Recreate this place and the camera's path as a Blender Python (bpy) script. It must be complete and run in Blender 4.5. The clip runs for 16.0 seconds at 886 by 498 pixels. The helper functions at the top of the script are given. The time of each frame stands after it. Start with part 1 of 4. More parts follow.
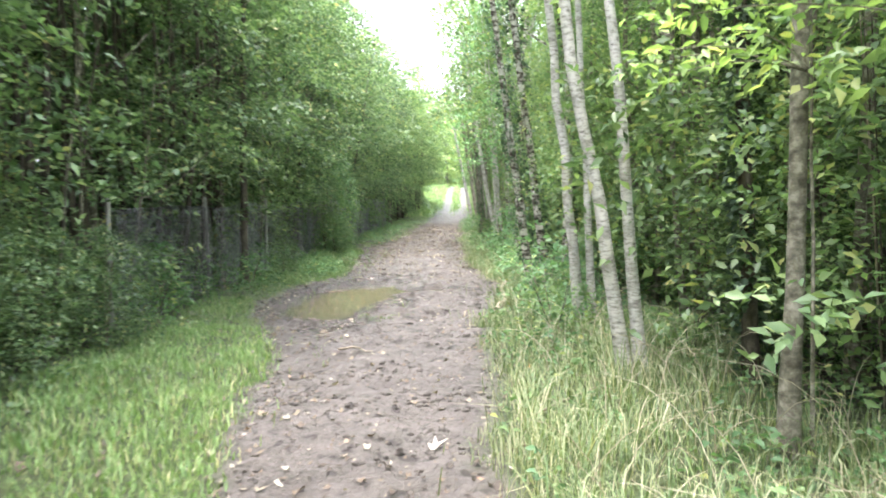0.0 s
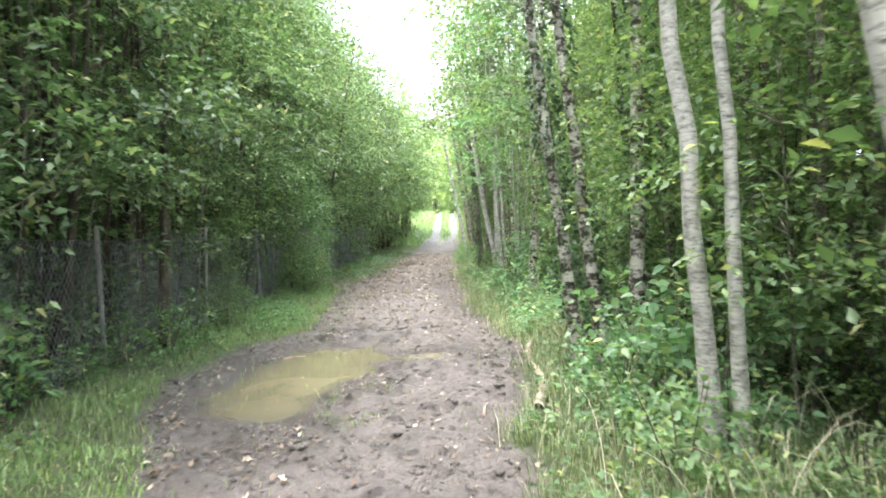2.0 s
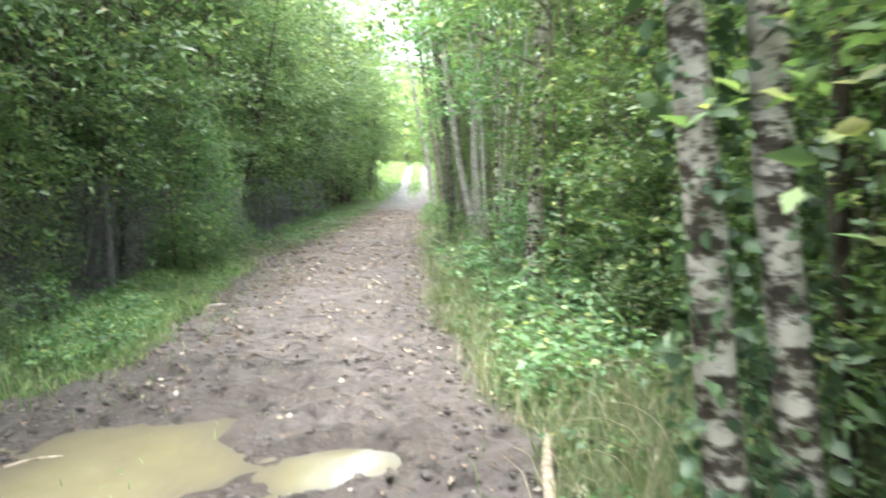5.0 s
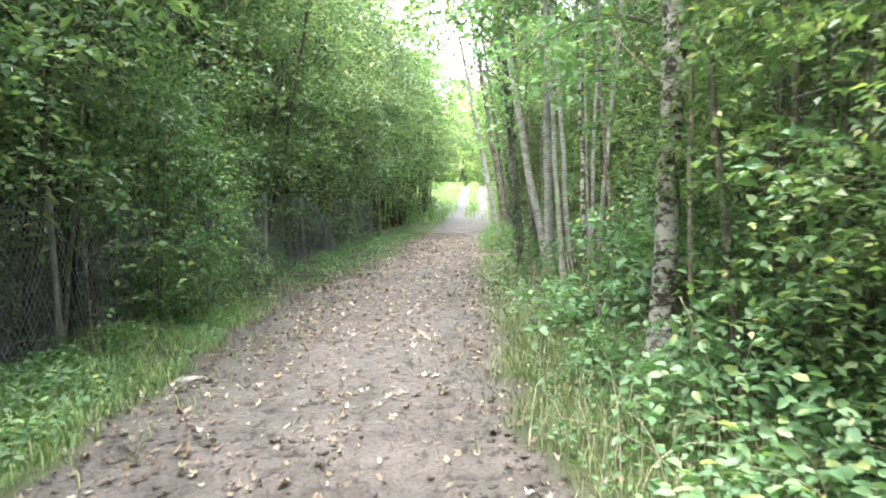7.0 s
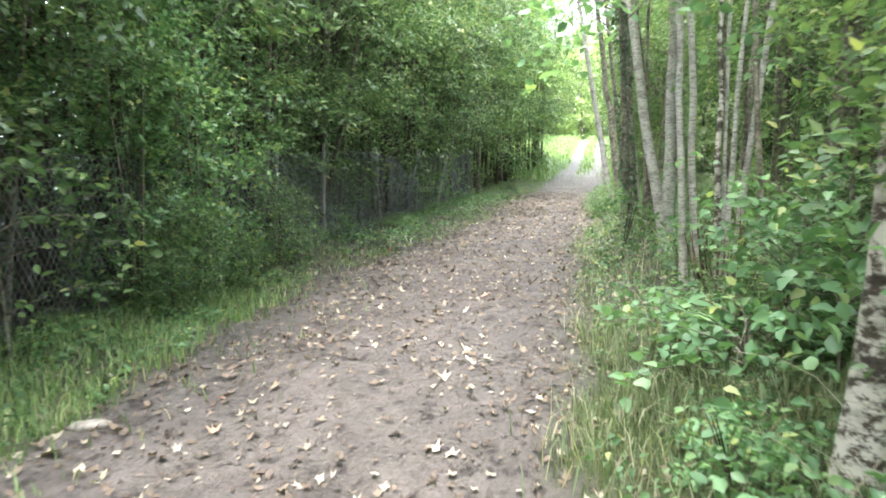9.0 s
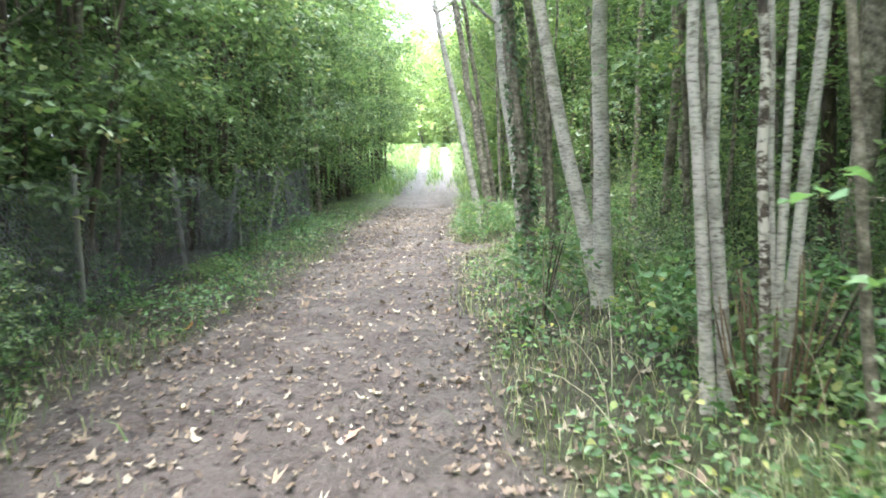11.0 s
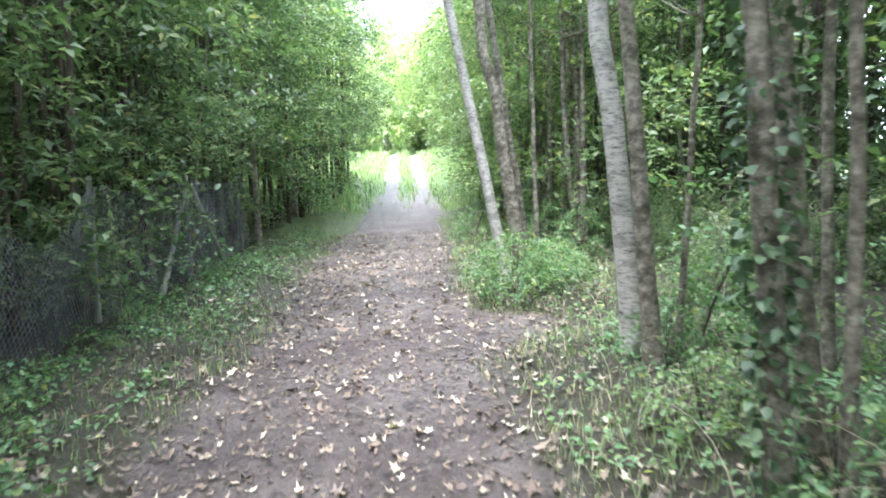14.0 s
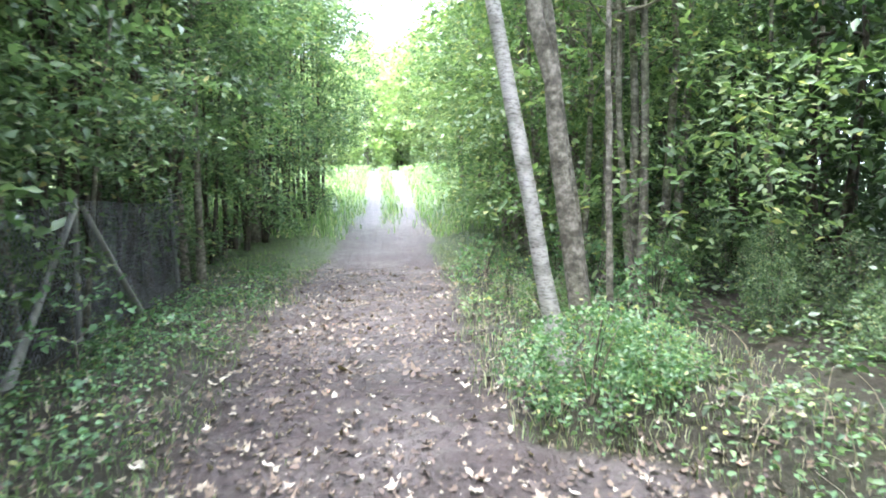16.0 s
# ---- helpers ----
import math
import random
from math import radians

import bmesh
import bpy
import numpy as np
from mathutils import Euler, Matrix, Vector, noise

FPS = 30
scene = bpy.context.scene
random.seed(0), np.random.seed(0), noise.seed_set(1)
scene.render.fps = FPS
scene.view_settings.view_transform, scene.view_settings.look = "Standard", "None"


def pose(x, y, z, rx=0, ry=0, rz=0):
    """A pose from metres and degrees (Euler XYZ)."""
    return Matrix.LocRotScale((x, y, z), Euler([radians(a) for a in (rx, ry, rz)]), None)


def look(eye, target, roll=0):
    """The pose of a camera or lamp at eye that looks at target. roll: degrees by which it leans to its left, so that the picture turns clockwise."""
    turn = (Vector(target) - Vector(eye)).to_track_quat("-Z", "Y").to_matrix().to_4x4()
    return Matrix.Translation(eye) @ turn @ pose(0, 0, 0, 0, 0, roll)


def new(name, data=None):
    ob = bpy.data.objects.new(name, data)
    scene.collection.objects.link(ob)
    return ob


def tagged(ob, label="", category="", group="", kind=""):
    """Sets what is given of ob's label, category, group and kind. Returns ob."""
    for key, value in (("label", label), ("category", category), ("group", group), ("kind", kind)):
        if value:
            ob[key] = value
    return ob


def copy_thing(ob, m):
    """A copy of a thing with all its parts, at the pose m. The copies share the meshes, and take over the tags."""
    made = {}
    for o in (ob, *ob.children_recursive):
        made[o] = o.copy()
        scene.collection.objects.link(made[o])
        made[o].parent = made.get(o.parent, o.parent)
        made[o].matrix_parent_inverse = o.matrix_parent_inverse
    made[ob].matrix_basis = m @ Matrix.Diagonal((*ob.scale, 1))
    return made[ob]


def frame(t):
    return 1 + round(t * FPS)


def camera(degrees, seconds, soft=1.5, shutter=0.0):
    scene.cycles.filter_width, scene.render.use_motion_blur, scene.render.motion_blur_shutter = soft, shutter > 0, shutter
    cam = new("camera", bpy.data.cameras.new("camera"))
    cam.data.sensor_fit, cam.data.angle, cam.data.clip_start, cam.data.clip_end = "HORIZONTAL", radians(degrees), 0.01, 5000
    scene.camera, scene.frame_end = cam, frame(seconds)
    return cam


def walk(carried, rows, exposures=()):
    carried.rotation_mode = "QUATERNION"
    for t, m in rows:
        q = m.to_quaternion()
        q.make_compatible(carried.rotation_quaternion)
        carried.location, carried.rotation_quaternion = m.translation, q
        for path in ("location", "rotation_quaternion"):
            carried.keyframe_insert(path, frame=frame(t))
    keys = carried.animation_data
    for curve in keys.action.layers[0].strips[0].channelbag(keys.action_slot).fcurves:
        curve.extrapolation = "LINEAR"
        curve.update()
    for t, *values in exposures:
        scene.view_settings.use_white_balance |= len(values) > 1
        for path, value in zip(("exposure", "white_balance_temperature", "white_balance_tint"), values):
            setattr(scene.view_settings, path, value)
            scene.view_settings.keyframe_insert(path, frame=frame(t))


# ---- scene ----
cam = camera(64.8, 16.0, 1.8, 0.4)
PATH = [
    (0, (0.306, -0.432, 1.488), (0.247, 1.561, 1.338), -0.9),
    (0.5, (0.274, 0.326, 1.503), (0.305, 2.316, 1.301), -0.3),
    (1, (0.211, 1.204, 1.489), (0.193, 3.188, 1.237), -0.6),
    (1.5, (0.143, 2.002, 1.491), (0.087, 3.984, 1.233), -1.1),
    (2, (0.061, 2.818, 1.498), (0.042, 4.816, 1.423), -1.2),
    (2.5, (-0.024, 3.547, 1.509), (0.003, 5.544, 1.404), -1.2),
    (3, (-0.029, 4.334, 1.505), (-0.024, 6.33, 1.383), -0.7),
    (3.5, (-0.002, 5.056, 1.508), (0.023, 7.043, 1.281), -0.9),
    (4, (0.109, 5.829, 1.496), (0.191, 7.815, 1.279), -0.8),
    (4.5, (0.191, 6.524, 1.484), (0.354, 8.503, 1.248), 0.6),
    (5, (0.319, 7.297, 1.486), (0.372, 9.285, 1.276), 0.0),
    (5.2, (0.293, 7.555, 1.476), (0.229, 9.545, 1.285), -0.6),
    (7.3, (0.22, 10.3, 1.373), (0.09, 12.291, 1.227), -0.9),
    (7.5, (0.211, 10.486, 1.355), (0.048, 12.474, 1.208), -0.8),
    (8, (0.318, 10.969, 1.298), (0.095, 12.938, 1.026), -0.4),
    (8.5, (0.575, 11.492, 1.448), (0.22, 13.445, 1.205), -0.9),
    (9, (0.516, 12.224, 1.428), (0.078, 14.156, 1.151), 0.1),
    (9.5, (0.402, 12.945, 1.429), (0.129, 14.902, 1.116), 1.1),
    (10, (0.228, 13.756, 1.499), (0.071, 15.731, 1.235), 0.7),
    (10.2, (0.167, 14.051, 1.511), (0.046, 16.033, 1.286), -2.4),
    (12.3, (-0.37, 17.6, 1.451), (-0.146, 19.563, 1.137), 1.5),
    (12.5, (-0.384, 17.921, 1.482), (-0.15, 19.882, 1.166), -1.9),
    (13, (-0.431, 18.802, 1.501), (-0.215, 20.774, 1.245), -1.3),
    (13.5, (-0.488, 19.593, 1.492), (-0.357, 21.575, 1.259), -1.7),
    (14, (-0.544, 20.439, 1.519), (-0.424, 22.422, 1.285), -1.8),
    (14.5, (-0.616, 21.179, 1.567), (-0.503, 23.164, 1.343), -1.1),
    (15, (-0.631, 22.017, 1.612), (-0.458, 23.999, 1.415), -0.4),
    (15.5, (-0.697, 22.773, 1.572), (-0.557, 24.758, 1.371), -0.5),
    (16, (-0.688, 23.611, 1.586), (-0.5, 25.593, 1.395), -0.6),
]
walk(cam, [(t, look(eye, target, roll)) for t, eye, target, roll in PATH],
     [(0.0, 3.0, 6500, 12), (5.0, 3.05, 6450, 10), (7.5, 3.12, 6500, 9), (10.0, 3.15, 6350, 11), (12.5, 3.2, 6050, 13), (16.0, 3.25, 5800, 17)])

# ---- world, sun, exposure ----
world = bpy.data.worlds.new("overcast_sky")
scene.world = world
world.use_nodes = True
wn, wl = world.node_tree.nodes, world.node_tree.links
sky = wn.new("ShaderNodeTexSky")
sky.sky_type = "NISHITA"
sky.sun_disc = False
sky.sun_elevation, sky.sun_rotation = radians(82), radians(210)
sky.air_density, sky.dust_density, sky.ozone_density = 1.0, 6.0, 1.0
haze = wn.new("ShaderNodeMixRGB")
haze.inputs[0].default_value = 0.6
haze.inputs[2].default_value = (8.6, 9.3, 10.4, 1)
wl.new(sky.outputs[0], haze.inputs[1])
wl.new(haze.outputs[0], wn["Background"].inputs[0])
wn["Background"].inputs[1].default_value = 0.15
sun = new("sun", bpy.data.lights.new("sun", "SUN"))
sun.data.energy, sun.data.angle, sun.data.color = 1.0, radians(20), (1.0, 0.97, 0.93)
sun.matrix_world = look((0, 0, 0), (0.13, 0.12, -0.985))

# ---- materials ----
def material(name):
    m = bpy.data.materials.new(name)
    m.use_nodes = True
    n, l = m.node_tree.nodes, m.node_tree.links
    return m, n, l, n["Principled BSDF"]


def ramp(n, stops):
    r = n.new("ShaderNodeValToRGB")
    e = r.color_ramp.elements
    while len(e) < len(stops):
        e.new(0.5)
    for k, (p, c) in zip(e, stops):
        k.position, k.color = p, (*c, 1)
    return r


def noise_node(n, l, scale, detail=4, stretch=(1, 1, 1), rough=0.6):
    tc = n.new("ShaderNodeTexCoord")
    mp = n.new("ShaderNodeMapping")
    mp.inputs["Scale"].default_value = stretch
    t = n.new("ShaderNodeTexNoise")
    t.inputs["Scale"].default_value, t.inputs["Detail"].default_value = scale, detail
    t.inputs["Roughness"].default_value = rough
    l.new(tc.outputs["Object"], mp.inputs[0])
    l.new(mp.outputs[0], t.inputs["Vector"])
    return t


def leaf_material(name, colours, rough=0.42, through_light=0.42):
    m, n, l, b = material(name)
    geo = n.new("ShaderNodeNewGeometry")
    r = ramp(n, colours)
    l.new(geo.outputs["Random Per Island"], r.inputs[0])
    info = n.new("ShaderNodeObjectInfo")
    hsv = n.new("ShaderNodeHueSaturation")
    mr = n.new("ShaderNodeMapRange")
    mr.inputs[3].default_value, mr.inputs[4].default_value = 1.05, 1.75
    l.new(info.outputs["Random"], mr.inputs[0])
    hsv.inputs["Saturation"].default_value = 0.86
    l.new(mr.outputs[0], hsv.inputs["Value"])
    l.new(r.outputs[0], hsv.inputs["Color"])
    l.new(hsv.outputs[0], b.inputs["Base Color"])
    b.inputs["Roughness"].default_value = rough
    tr = n.new("ShaderNodeBsdfTranslucent")
    warm = n.new("ShaderNodeMixRGB")
    warm.blend_type, warm.inputs[0].default_value = "MULTIPLY", 1.0
    warm.inputs[2].default_value = (1.25, 1.4, 0.7, 1)
    l.new(hsv.outputs[0], warm.inputs[1])
    l.new(warm.outputs[0], tr.inputs[0])
    mix = n.new("ShaderNodeMixShader")
    mix.inputs[0].default_value = through_light
    l.new(b.outputs[0], mix.inputs[1])
    l.new(tr.outputs[0], mix.inputs[2])
    l.new(mix.outputs[0], n["Material Output"].inputs[0])
    return m


M_HEDGE = leaf_material("hedge_leaf", [(0.0, (0.04, 0.075, 0.035)), (0.4, (0.075, 0.13, 0.06)), (0.75, (0.12, 0.19, 0.09)), (0.95, (0.20, 0.26, 0.13)), (1.0, (0.32, 0.28, 0.12))], 0.36)
M_LIGHT = leaf_material("young_leaf", [(0.0, (0.065, 0.12, 0.052)), (0.5, (0.105, 0.175, 0.07)), (0.9, (0.17, 0.24, 0.095)), (1.0, (0.32, 0.31, 0.11))])
M_BROAD = leaf_material("broad_leaf", [(0.0, (0.06, 0.13, 0.06)), (0.6, (0.10, 0.20, 0.085)), (0.93, (0.16, 0.26, 0.10)), (1.0, (0.36, 0.34, 0.10))], 0.36)
# Lighter copy of the broad leaf, its colour replacing sun the canopy blocks.
M_BROAD_LIT = leaf_material("lit_broad_leaf", [(0.0, (0.08, 0.17, 0.08)), (0.6, (0.125, 0.25, 0.115)), (0.95, (0.19, 0.32, 0.14)), (1.0, (0.38, 0.38, 0.12))], 0.4, 0.35)
# Darker take on the hedge leaf; shade inside the wood is in its colour.
M_DARK = leaf_material("shaded_woodland_leaf", [(0.0, (0.02, 0.045, 0.016)), (0.6, (0.04, 0.08, 0.026)), (1.0, (0.07, 0.12, 0.04))], 0.5, 0.3)
M_ASH = leaf_material("ash_leaf", [(0.0, (0.12, 0.19, 0.06)), (0.5, (0.17, 0.26, 0.08)), (0.9, (0.25, 0.33, 0.11)), (1.0, (0.42, 0.40, 0.12))], 0.4, 0.5)
# Paled and desaturated: distance haze and sky glow sit in this colour.
M_FIELD = leaf_material("hazed_leaf", [(0.0, (0.18, 0.24, 0.11)), (0.6, (0.27, 0.34, 0.16)), (1.0, (0.40, 0.43, 0.22))], 0.5, 0.4)
M_IVY = leaf_material("ivy_leaf", [(0.0, (0.02, 0.05, 0.02)), (0.7, (0.045, 0.09, 0.035)), (1.0, (0.08, 0.13, 0.05))], 0.5, 0.15)
M_GRASS = leaf_material("green_grass", [(0.0, (0.08, 0.15, 0.045)), (0.5, (0.13, 0.22, 0.07)), (0.85, (0.20, 0.28, 0.10)), (1.0, (0.36, 0.33, 0.18))], 0.5, 0.3)
M_STRAW = leaf_material("straw_grass", [(0.0, (0.07, 0.12, 0.045)), (0.5, (0.12, 0.165, 0.07)), (0.8, (0.21, 0.22, 0.12)), (1.0, (0.38, 0.34, 0.24))], 0.55, 0.3)
M_DRY = leaf_material("dry_stalk", [(0.0, (0.22, 0.17, 0.11)), (0.6, (0.36, 0.31, 0.21)), (1.0, (0.48, 0.43, 0.32))], 0.6, 0.1)
M_LITTER = leaf_material("fallen_leaf_colours", [(0.0, (0.045, 0.032, 0.024)), (0.35, (0.11, 0.075, 0.052)), (0.62, (0.15, 0.105, 0.068)), (0.80, (0.21, 0.165, 0.11)), (0.965, (0.36, 0.32, 0.24)), (0.99, (0.44, 0.40, 0.31)), (1.0, (0.30, 0.13, 0.06))], 0.6, 0.1)


def bark(name, dark, mid, pale, band, pale_from, moss=0.0, grain=17, edge=0.12):
    m, n, l, b = material(name)
    t = noise_node(n, l, grain, 6, (1, 1, band), 0.68)
    r = ramp(n, [(0.30, dark), (pale_from, mid), (pale_from + edge, pale), (0.95, pale)])
    l.new(t.outputs[0], r.inputs[0])
    t2 = noise_node(n, l, 4.5, 4, (1, 1, 1.6))
    r2 = ramp(n, [(0.50, (1, 1, 1)), (0.60, (0.28, 0.28, 0.23))])
    l.new(t2.outputs[0], r2.inputs[0])
    mx = n.new("ShaderNodeMixRGB")
    mx.blend_type, mx.inputs[0].default_value = "MULTIPLY", 0.55 + moss
    l.new(r.outputs[0], mx.inputs[1])
    l.new(r2.outputs[0], mx.inputs[2])
    l.new(mx.outputs[0], b.inputs["Base Color"])
    b.inputs["Roughness"].default_value = 0.85
    t3 = noise_node(n, l, 40, 4, (1, 1, 0.5))
    bp = n.new("ShaderNodeBump")
    bp.inputs["Strength"].default_value, bp.inputs["Distance"].default_value = 0.6, 0.01
    l.new(t3.outputs[0], bp.inputs["Height"])
    l.new(bp.outputs[0], b.inputs["Normal"])
    return m


M_BIRCH = bark("birch_bark", (0.06, 0.05, 0.04), (0.30, 0.285, 0.25), (0.53, 0.505, 0.46), 3.2, 0.41, -0.1)
M_BIRCH_ROUGH = bark("rough_birch_bark", (0.03, 0.024, 0.019), (0.10, 0.08, 0.062), (0.60, 0.56, 0.50), 1.6, 0.46, 0.0, 10, 0.08)
M_GREY = bark("grey_bark", (0.06, 0.055, 0.04), (0.20, 0.18, 0.14), (0.36, 0.33, 0.27), 1.2, 0.5, 0.1)
M_BROWN = bark("brown_bark", (0.025, 0.02, 0.015), (0.075, 0.06, 0.045), (0.14, 0.12, 0.09), 0.4, 0.5)
M_DEAD = bark("dead_stalk", (0.06, 0.04, 0.025), (0.16, 0.11, 0.07), (0.26, 0.19, 0.12), 0.4, 0.5)
M_TWIG = bark("dead_wood", (0.14, 0.11, 0.08), (0.30, 0.25, 0.19), (0.46, 0.40, 0.32), 0.4, 0.5)

M_GROUND, n, l, b = material("mud_and_soil")
am = n.new("ShaderNodeAttribute")
am.attribute_name = "mud"
aw = n.new("ShaderNodeAttribute")
aw.attribute_name = "wet"
ag = n.new("ShaderNodeAttribute")
ag.attribute_name = "green"
fine = noise_node(n, l, 38, 6, (1, 1, 1), 0.72)
broad = noise_node(n, l, 2.3, 5)
rf = ramp(n, [(0.28, (0.068, 0.061, 0.058)), (0.42, (0.130, 0.118, 0.112)), (0.6, (0.172, 0.158, 0.151)), (0.8, (0.25, 0.232, 0.22))])
l.new(fine.outputs[0], rf.inputs[0])
rb = ramp(n, [(0.3, (0.66, 0.62, 0.60)), (0.7, (1.12, 1.08, 1.06))])
l.new(broad.outputs[0], rb.inputs[0])
mud = n.new("ShaderNodeMixRGB")
mud.blend_type, mud.inputs[0].default_value = "MULTIPLY", 1.0
l.new(rf.outputs[0], mud.inputs[1])
l.new(rb.outputs[0], mud.inputs[2])
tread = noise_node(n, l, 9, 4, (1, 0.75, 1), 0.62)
# Shade in the trodden hollows, painted from the noise that also dents them.
tread_shade = ramp(n, [(0.36, (0.30, 0.28, 0.27)), (0.43, (0.90, 0.89, 0.88)), (0.66, (1.12, 1.12, 1.12))])
l.new(tread.outputs[0], tread_shade.inputs[0])
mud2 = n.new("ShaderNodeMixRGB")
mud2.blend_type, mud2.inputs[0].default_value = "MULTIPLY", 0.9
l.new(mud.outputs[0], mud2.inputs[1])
l.new(tread_shade.outputs[0], mud2.inputs[2])
rs = ramp(n, [(0.3, (0.022, 0.018, 0.011)), (0.5, (0.05, 0.043, 0.027)), (0.75, (0.095, 0.078, 0.05))])
soil_noise = noise_node(n, l, 18, 6)
l.new(soil_noise.outputs[0], rs.inputs[0])
rg = ramp(n, [(0.3, (0.05, 0.085, 0.02)), (0.55, (0.10, 0.155, 0.04)), (0.8, (0.17, 0.20, 0.07))])
l.new(soil_noise.outputs[0], rg.inputs[0])
sg = n.new("ShaderNodeMixRGB")
l.new(ag.outputs["Fac"], sg.inputs[0])
l.new(rs.outputs[0], sg.inputs[1])
l.new(rg.outputs[0], sg.inputs[2])
alltop = n.new("ShaderNodeMixRGB")
l.new(am.outputs["Fac"], alltop.inputs[0])
l.new(sg.outputs[0], alltop.inputs[1])
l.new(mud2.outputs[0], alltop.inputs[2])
# Leaf mould, with the tree shade on the path darkened into the colour.
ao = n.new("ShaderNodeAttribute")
ao.attribute_name = "mould_shade"
mould_shaded = n.new("ShaderNodeMixRGB")
mould_shaded.blend_type = "MULTIPLY"
mould_shaded.inputs[2].default_value = (0.48, 0.42, 0.41, 1)
l.new(ao.outputs["Fac"], mould_shaded.inputs[0])
l.new(alltop.outputs[0], mould_shaded.inputs[1])
wetc = n.new("ShaderNodeMixRGB")
wetc.blend_type = "MULTIPLY"
wetc.inputs[2].default_value = (0.68, 0.66, 0.63, 1)
l.new(aw.outputs["Fac"], wetc.inputs[0])
l.new(mould_shaded.outputs[0], wetc.inputs[1])
l.new(wetc.outputs[0], b.inputs["Base Color"])
wr = n.new("ShaderNodeMapRange")
wr.inputs[3].default_value, wr.inputs[4].default_value = 0.62, 0.2
l.new(aw.outputs["Fac"], wr.inputs[0])
l.new(wr.outputs[0], b.inputs["Roughness"])
bp = n.new("ShaderNodeBump")
bp.inputs["Strength"].default_value, bp.inputs["Distance"].default_value = 1.0, 0.03
l.new(fine.outputs[0], bp.inputs["Height"])
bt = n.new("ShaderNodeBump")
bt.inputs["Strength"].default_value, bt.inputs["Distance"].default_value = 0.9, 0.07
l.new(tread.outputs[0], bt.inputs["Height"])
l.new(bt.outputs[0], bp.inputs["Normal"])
l.new(bp.outputs[0], b.inputs["Normal"])

M_WATER, n, l, b = material("muddy_water")
t = noise_node(n, l, 1.6, 3)
dp = n.new("ShaderNodeAttribute")
dp.attribute_name = "depth"
silt = n.new("ShaderNodeMapRange")
silt.inputs[2].default_value = 0.042
rim = n.new("ShaderNodeMixRGB")
rim.inputs[1].default_value = (0.105, 0.094, 0.07, 1)
l.new(dp.outputs["Fac"], silt.inputs[0])
l.new(silt.outputs[0], rim.inputs[0])
r = ramp(n, [(0.3, (0.130, 0.119, 0.070)), (0.7, (0.175, 0.162, 0.100))])
l.new(t.outputs[0], r.inputs[0])
l.new(r.outputs[0], rim.inputs[2])
l.new(rim.outputs[0], b.inputs["Base Color"])
b.inputs["Roughness"].default_value = 0.04
b.inputs["IOR"].default_value = 1.33
t = noise_node(n, l, 6, 2)
bp = n.new("ShaderNodeBump")
bp.inputs["Strength"].default_value, bp.inputs["Distance"].default_value = 0.05, 0.02
l.new(t.outputs[0], bp.inputs["Height"])
l.new(bp.outputs[0], b.inputs["Normal"])

M_STONE, n, l, b = material("pale_stone")
t = noise_node(n, l, 30, 4)
r = ramp(n, [(0.3, (0.16, 0.14, 0.12)), (0.7, (0.40, 0.37, 0.33))])
l.new(t.outputs[0], r.inputs[0])
l.new(r.outputs[0], b.inputs["Base Color"])
b.inputs["Roughness"].default_value = 0.7

M_WIRE, n, l, b = material("galvanised_wire")
t = noise_node(n, l, 9, 3)
r = ramp(n, [(0.35, (0.13, 0.13, 0.14)), (0.7, (0.32, 0.33, 0.36))])
l.new(t.outputs[0], r.inputs[0])
l.new(r.outputs[0], b.inputs["Base Color"])
b.inputs["Roughness"].default_value, b.inputs["Metallic"].default_value = 0.55, 0.4
M_POST, n, l, b = material("weathered_post")
t = noise_node(n, l, 14, 4, (1, 1, 0.3))
r = ramp(n, [(0.3, (0.18, 0.172, 0.155)), (0.7, (0.38, 0.37, 0.345))])
l.new(t.outputs[0], r.inputs[0])
l.new(r.outputs[0], b.inputs["Base Color"])
b.inputs["Roughness"].default_value = 0.85

# ---- the lie of the land ----
def smooth(a):
    a = np.clip(a, 0, 1)
    return a * a * (3 - 2 * a)


def vnoise(x, y, seed):
    xi, yi = np.floor(x).astype(np.int64), np.floor(y).astype(np.int64)
    fx, fy = x - xi, y - yi

    def h(i, j):
        k = (i * 374761393 + j * 668265263 + seed * 974634777) & 0x7FFFFFFF
        k = ((k ^ (k >> 13)) * 1274126177) & 0x7FFFFFFF
        return ((k ^ (k >> 16)) & 0xFFFF) / 65535.0

    fx, fy = fx * fx * (3 - 2 * fx), fy * fy * (3 - 2 * fy)
    a = h(xi, yi) * (1 - fx) + h(xi + 1, yi) * fx
    c = h(xi, yi + 1) * (1 - fx) + h(xi + 1, yi + 1) * fx
    return a * (1 - fy) + c * fy - 0.5


def left_edge(y):
    return np.interp(y, [-5, 3, 5, 7, 8.2, 9.5, 11.5, 13, 16, 20, 23, 26, 34, 46], [-1.0, -1.15, -1.4, -1.8, -2.5, -2.75, -2.5, -2.0, -2.4, -2.6, -1.95, -1.9, -1.9, -1.3])


def right_edge(y):
    return np.interp(y, [-5, 4, 8, 10.5, 12, 14, 20, 25, 25.8, 26.6, 27.2, 27.7, 28.2, 32, 46], [0.5, 0.52, 0.62, 0.95, 0.85, 0.5, 0.38, 0.15, 0.25, 1.0, 1.0, 0.35, 0.2, 0.3, 0.9])


PUDDLES = [(-1.53, 9.98, 1.68, 0.68, 82), (-1.05, 10.95, 0.45, 0.32, 150), (-0.18, 10.9, 0.40, 0.30, 20)]


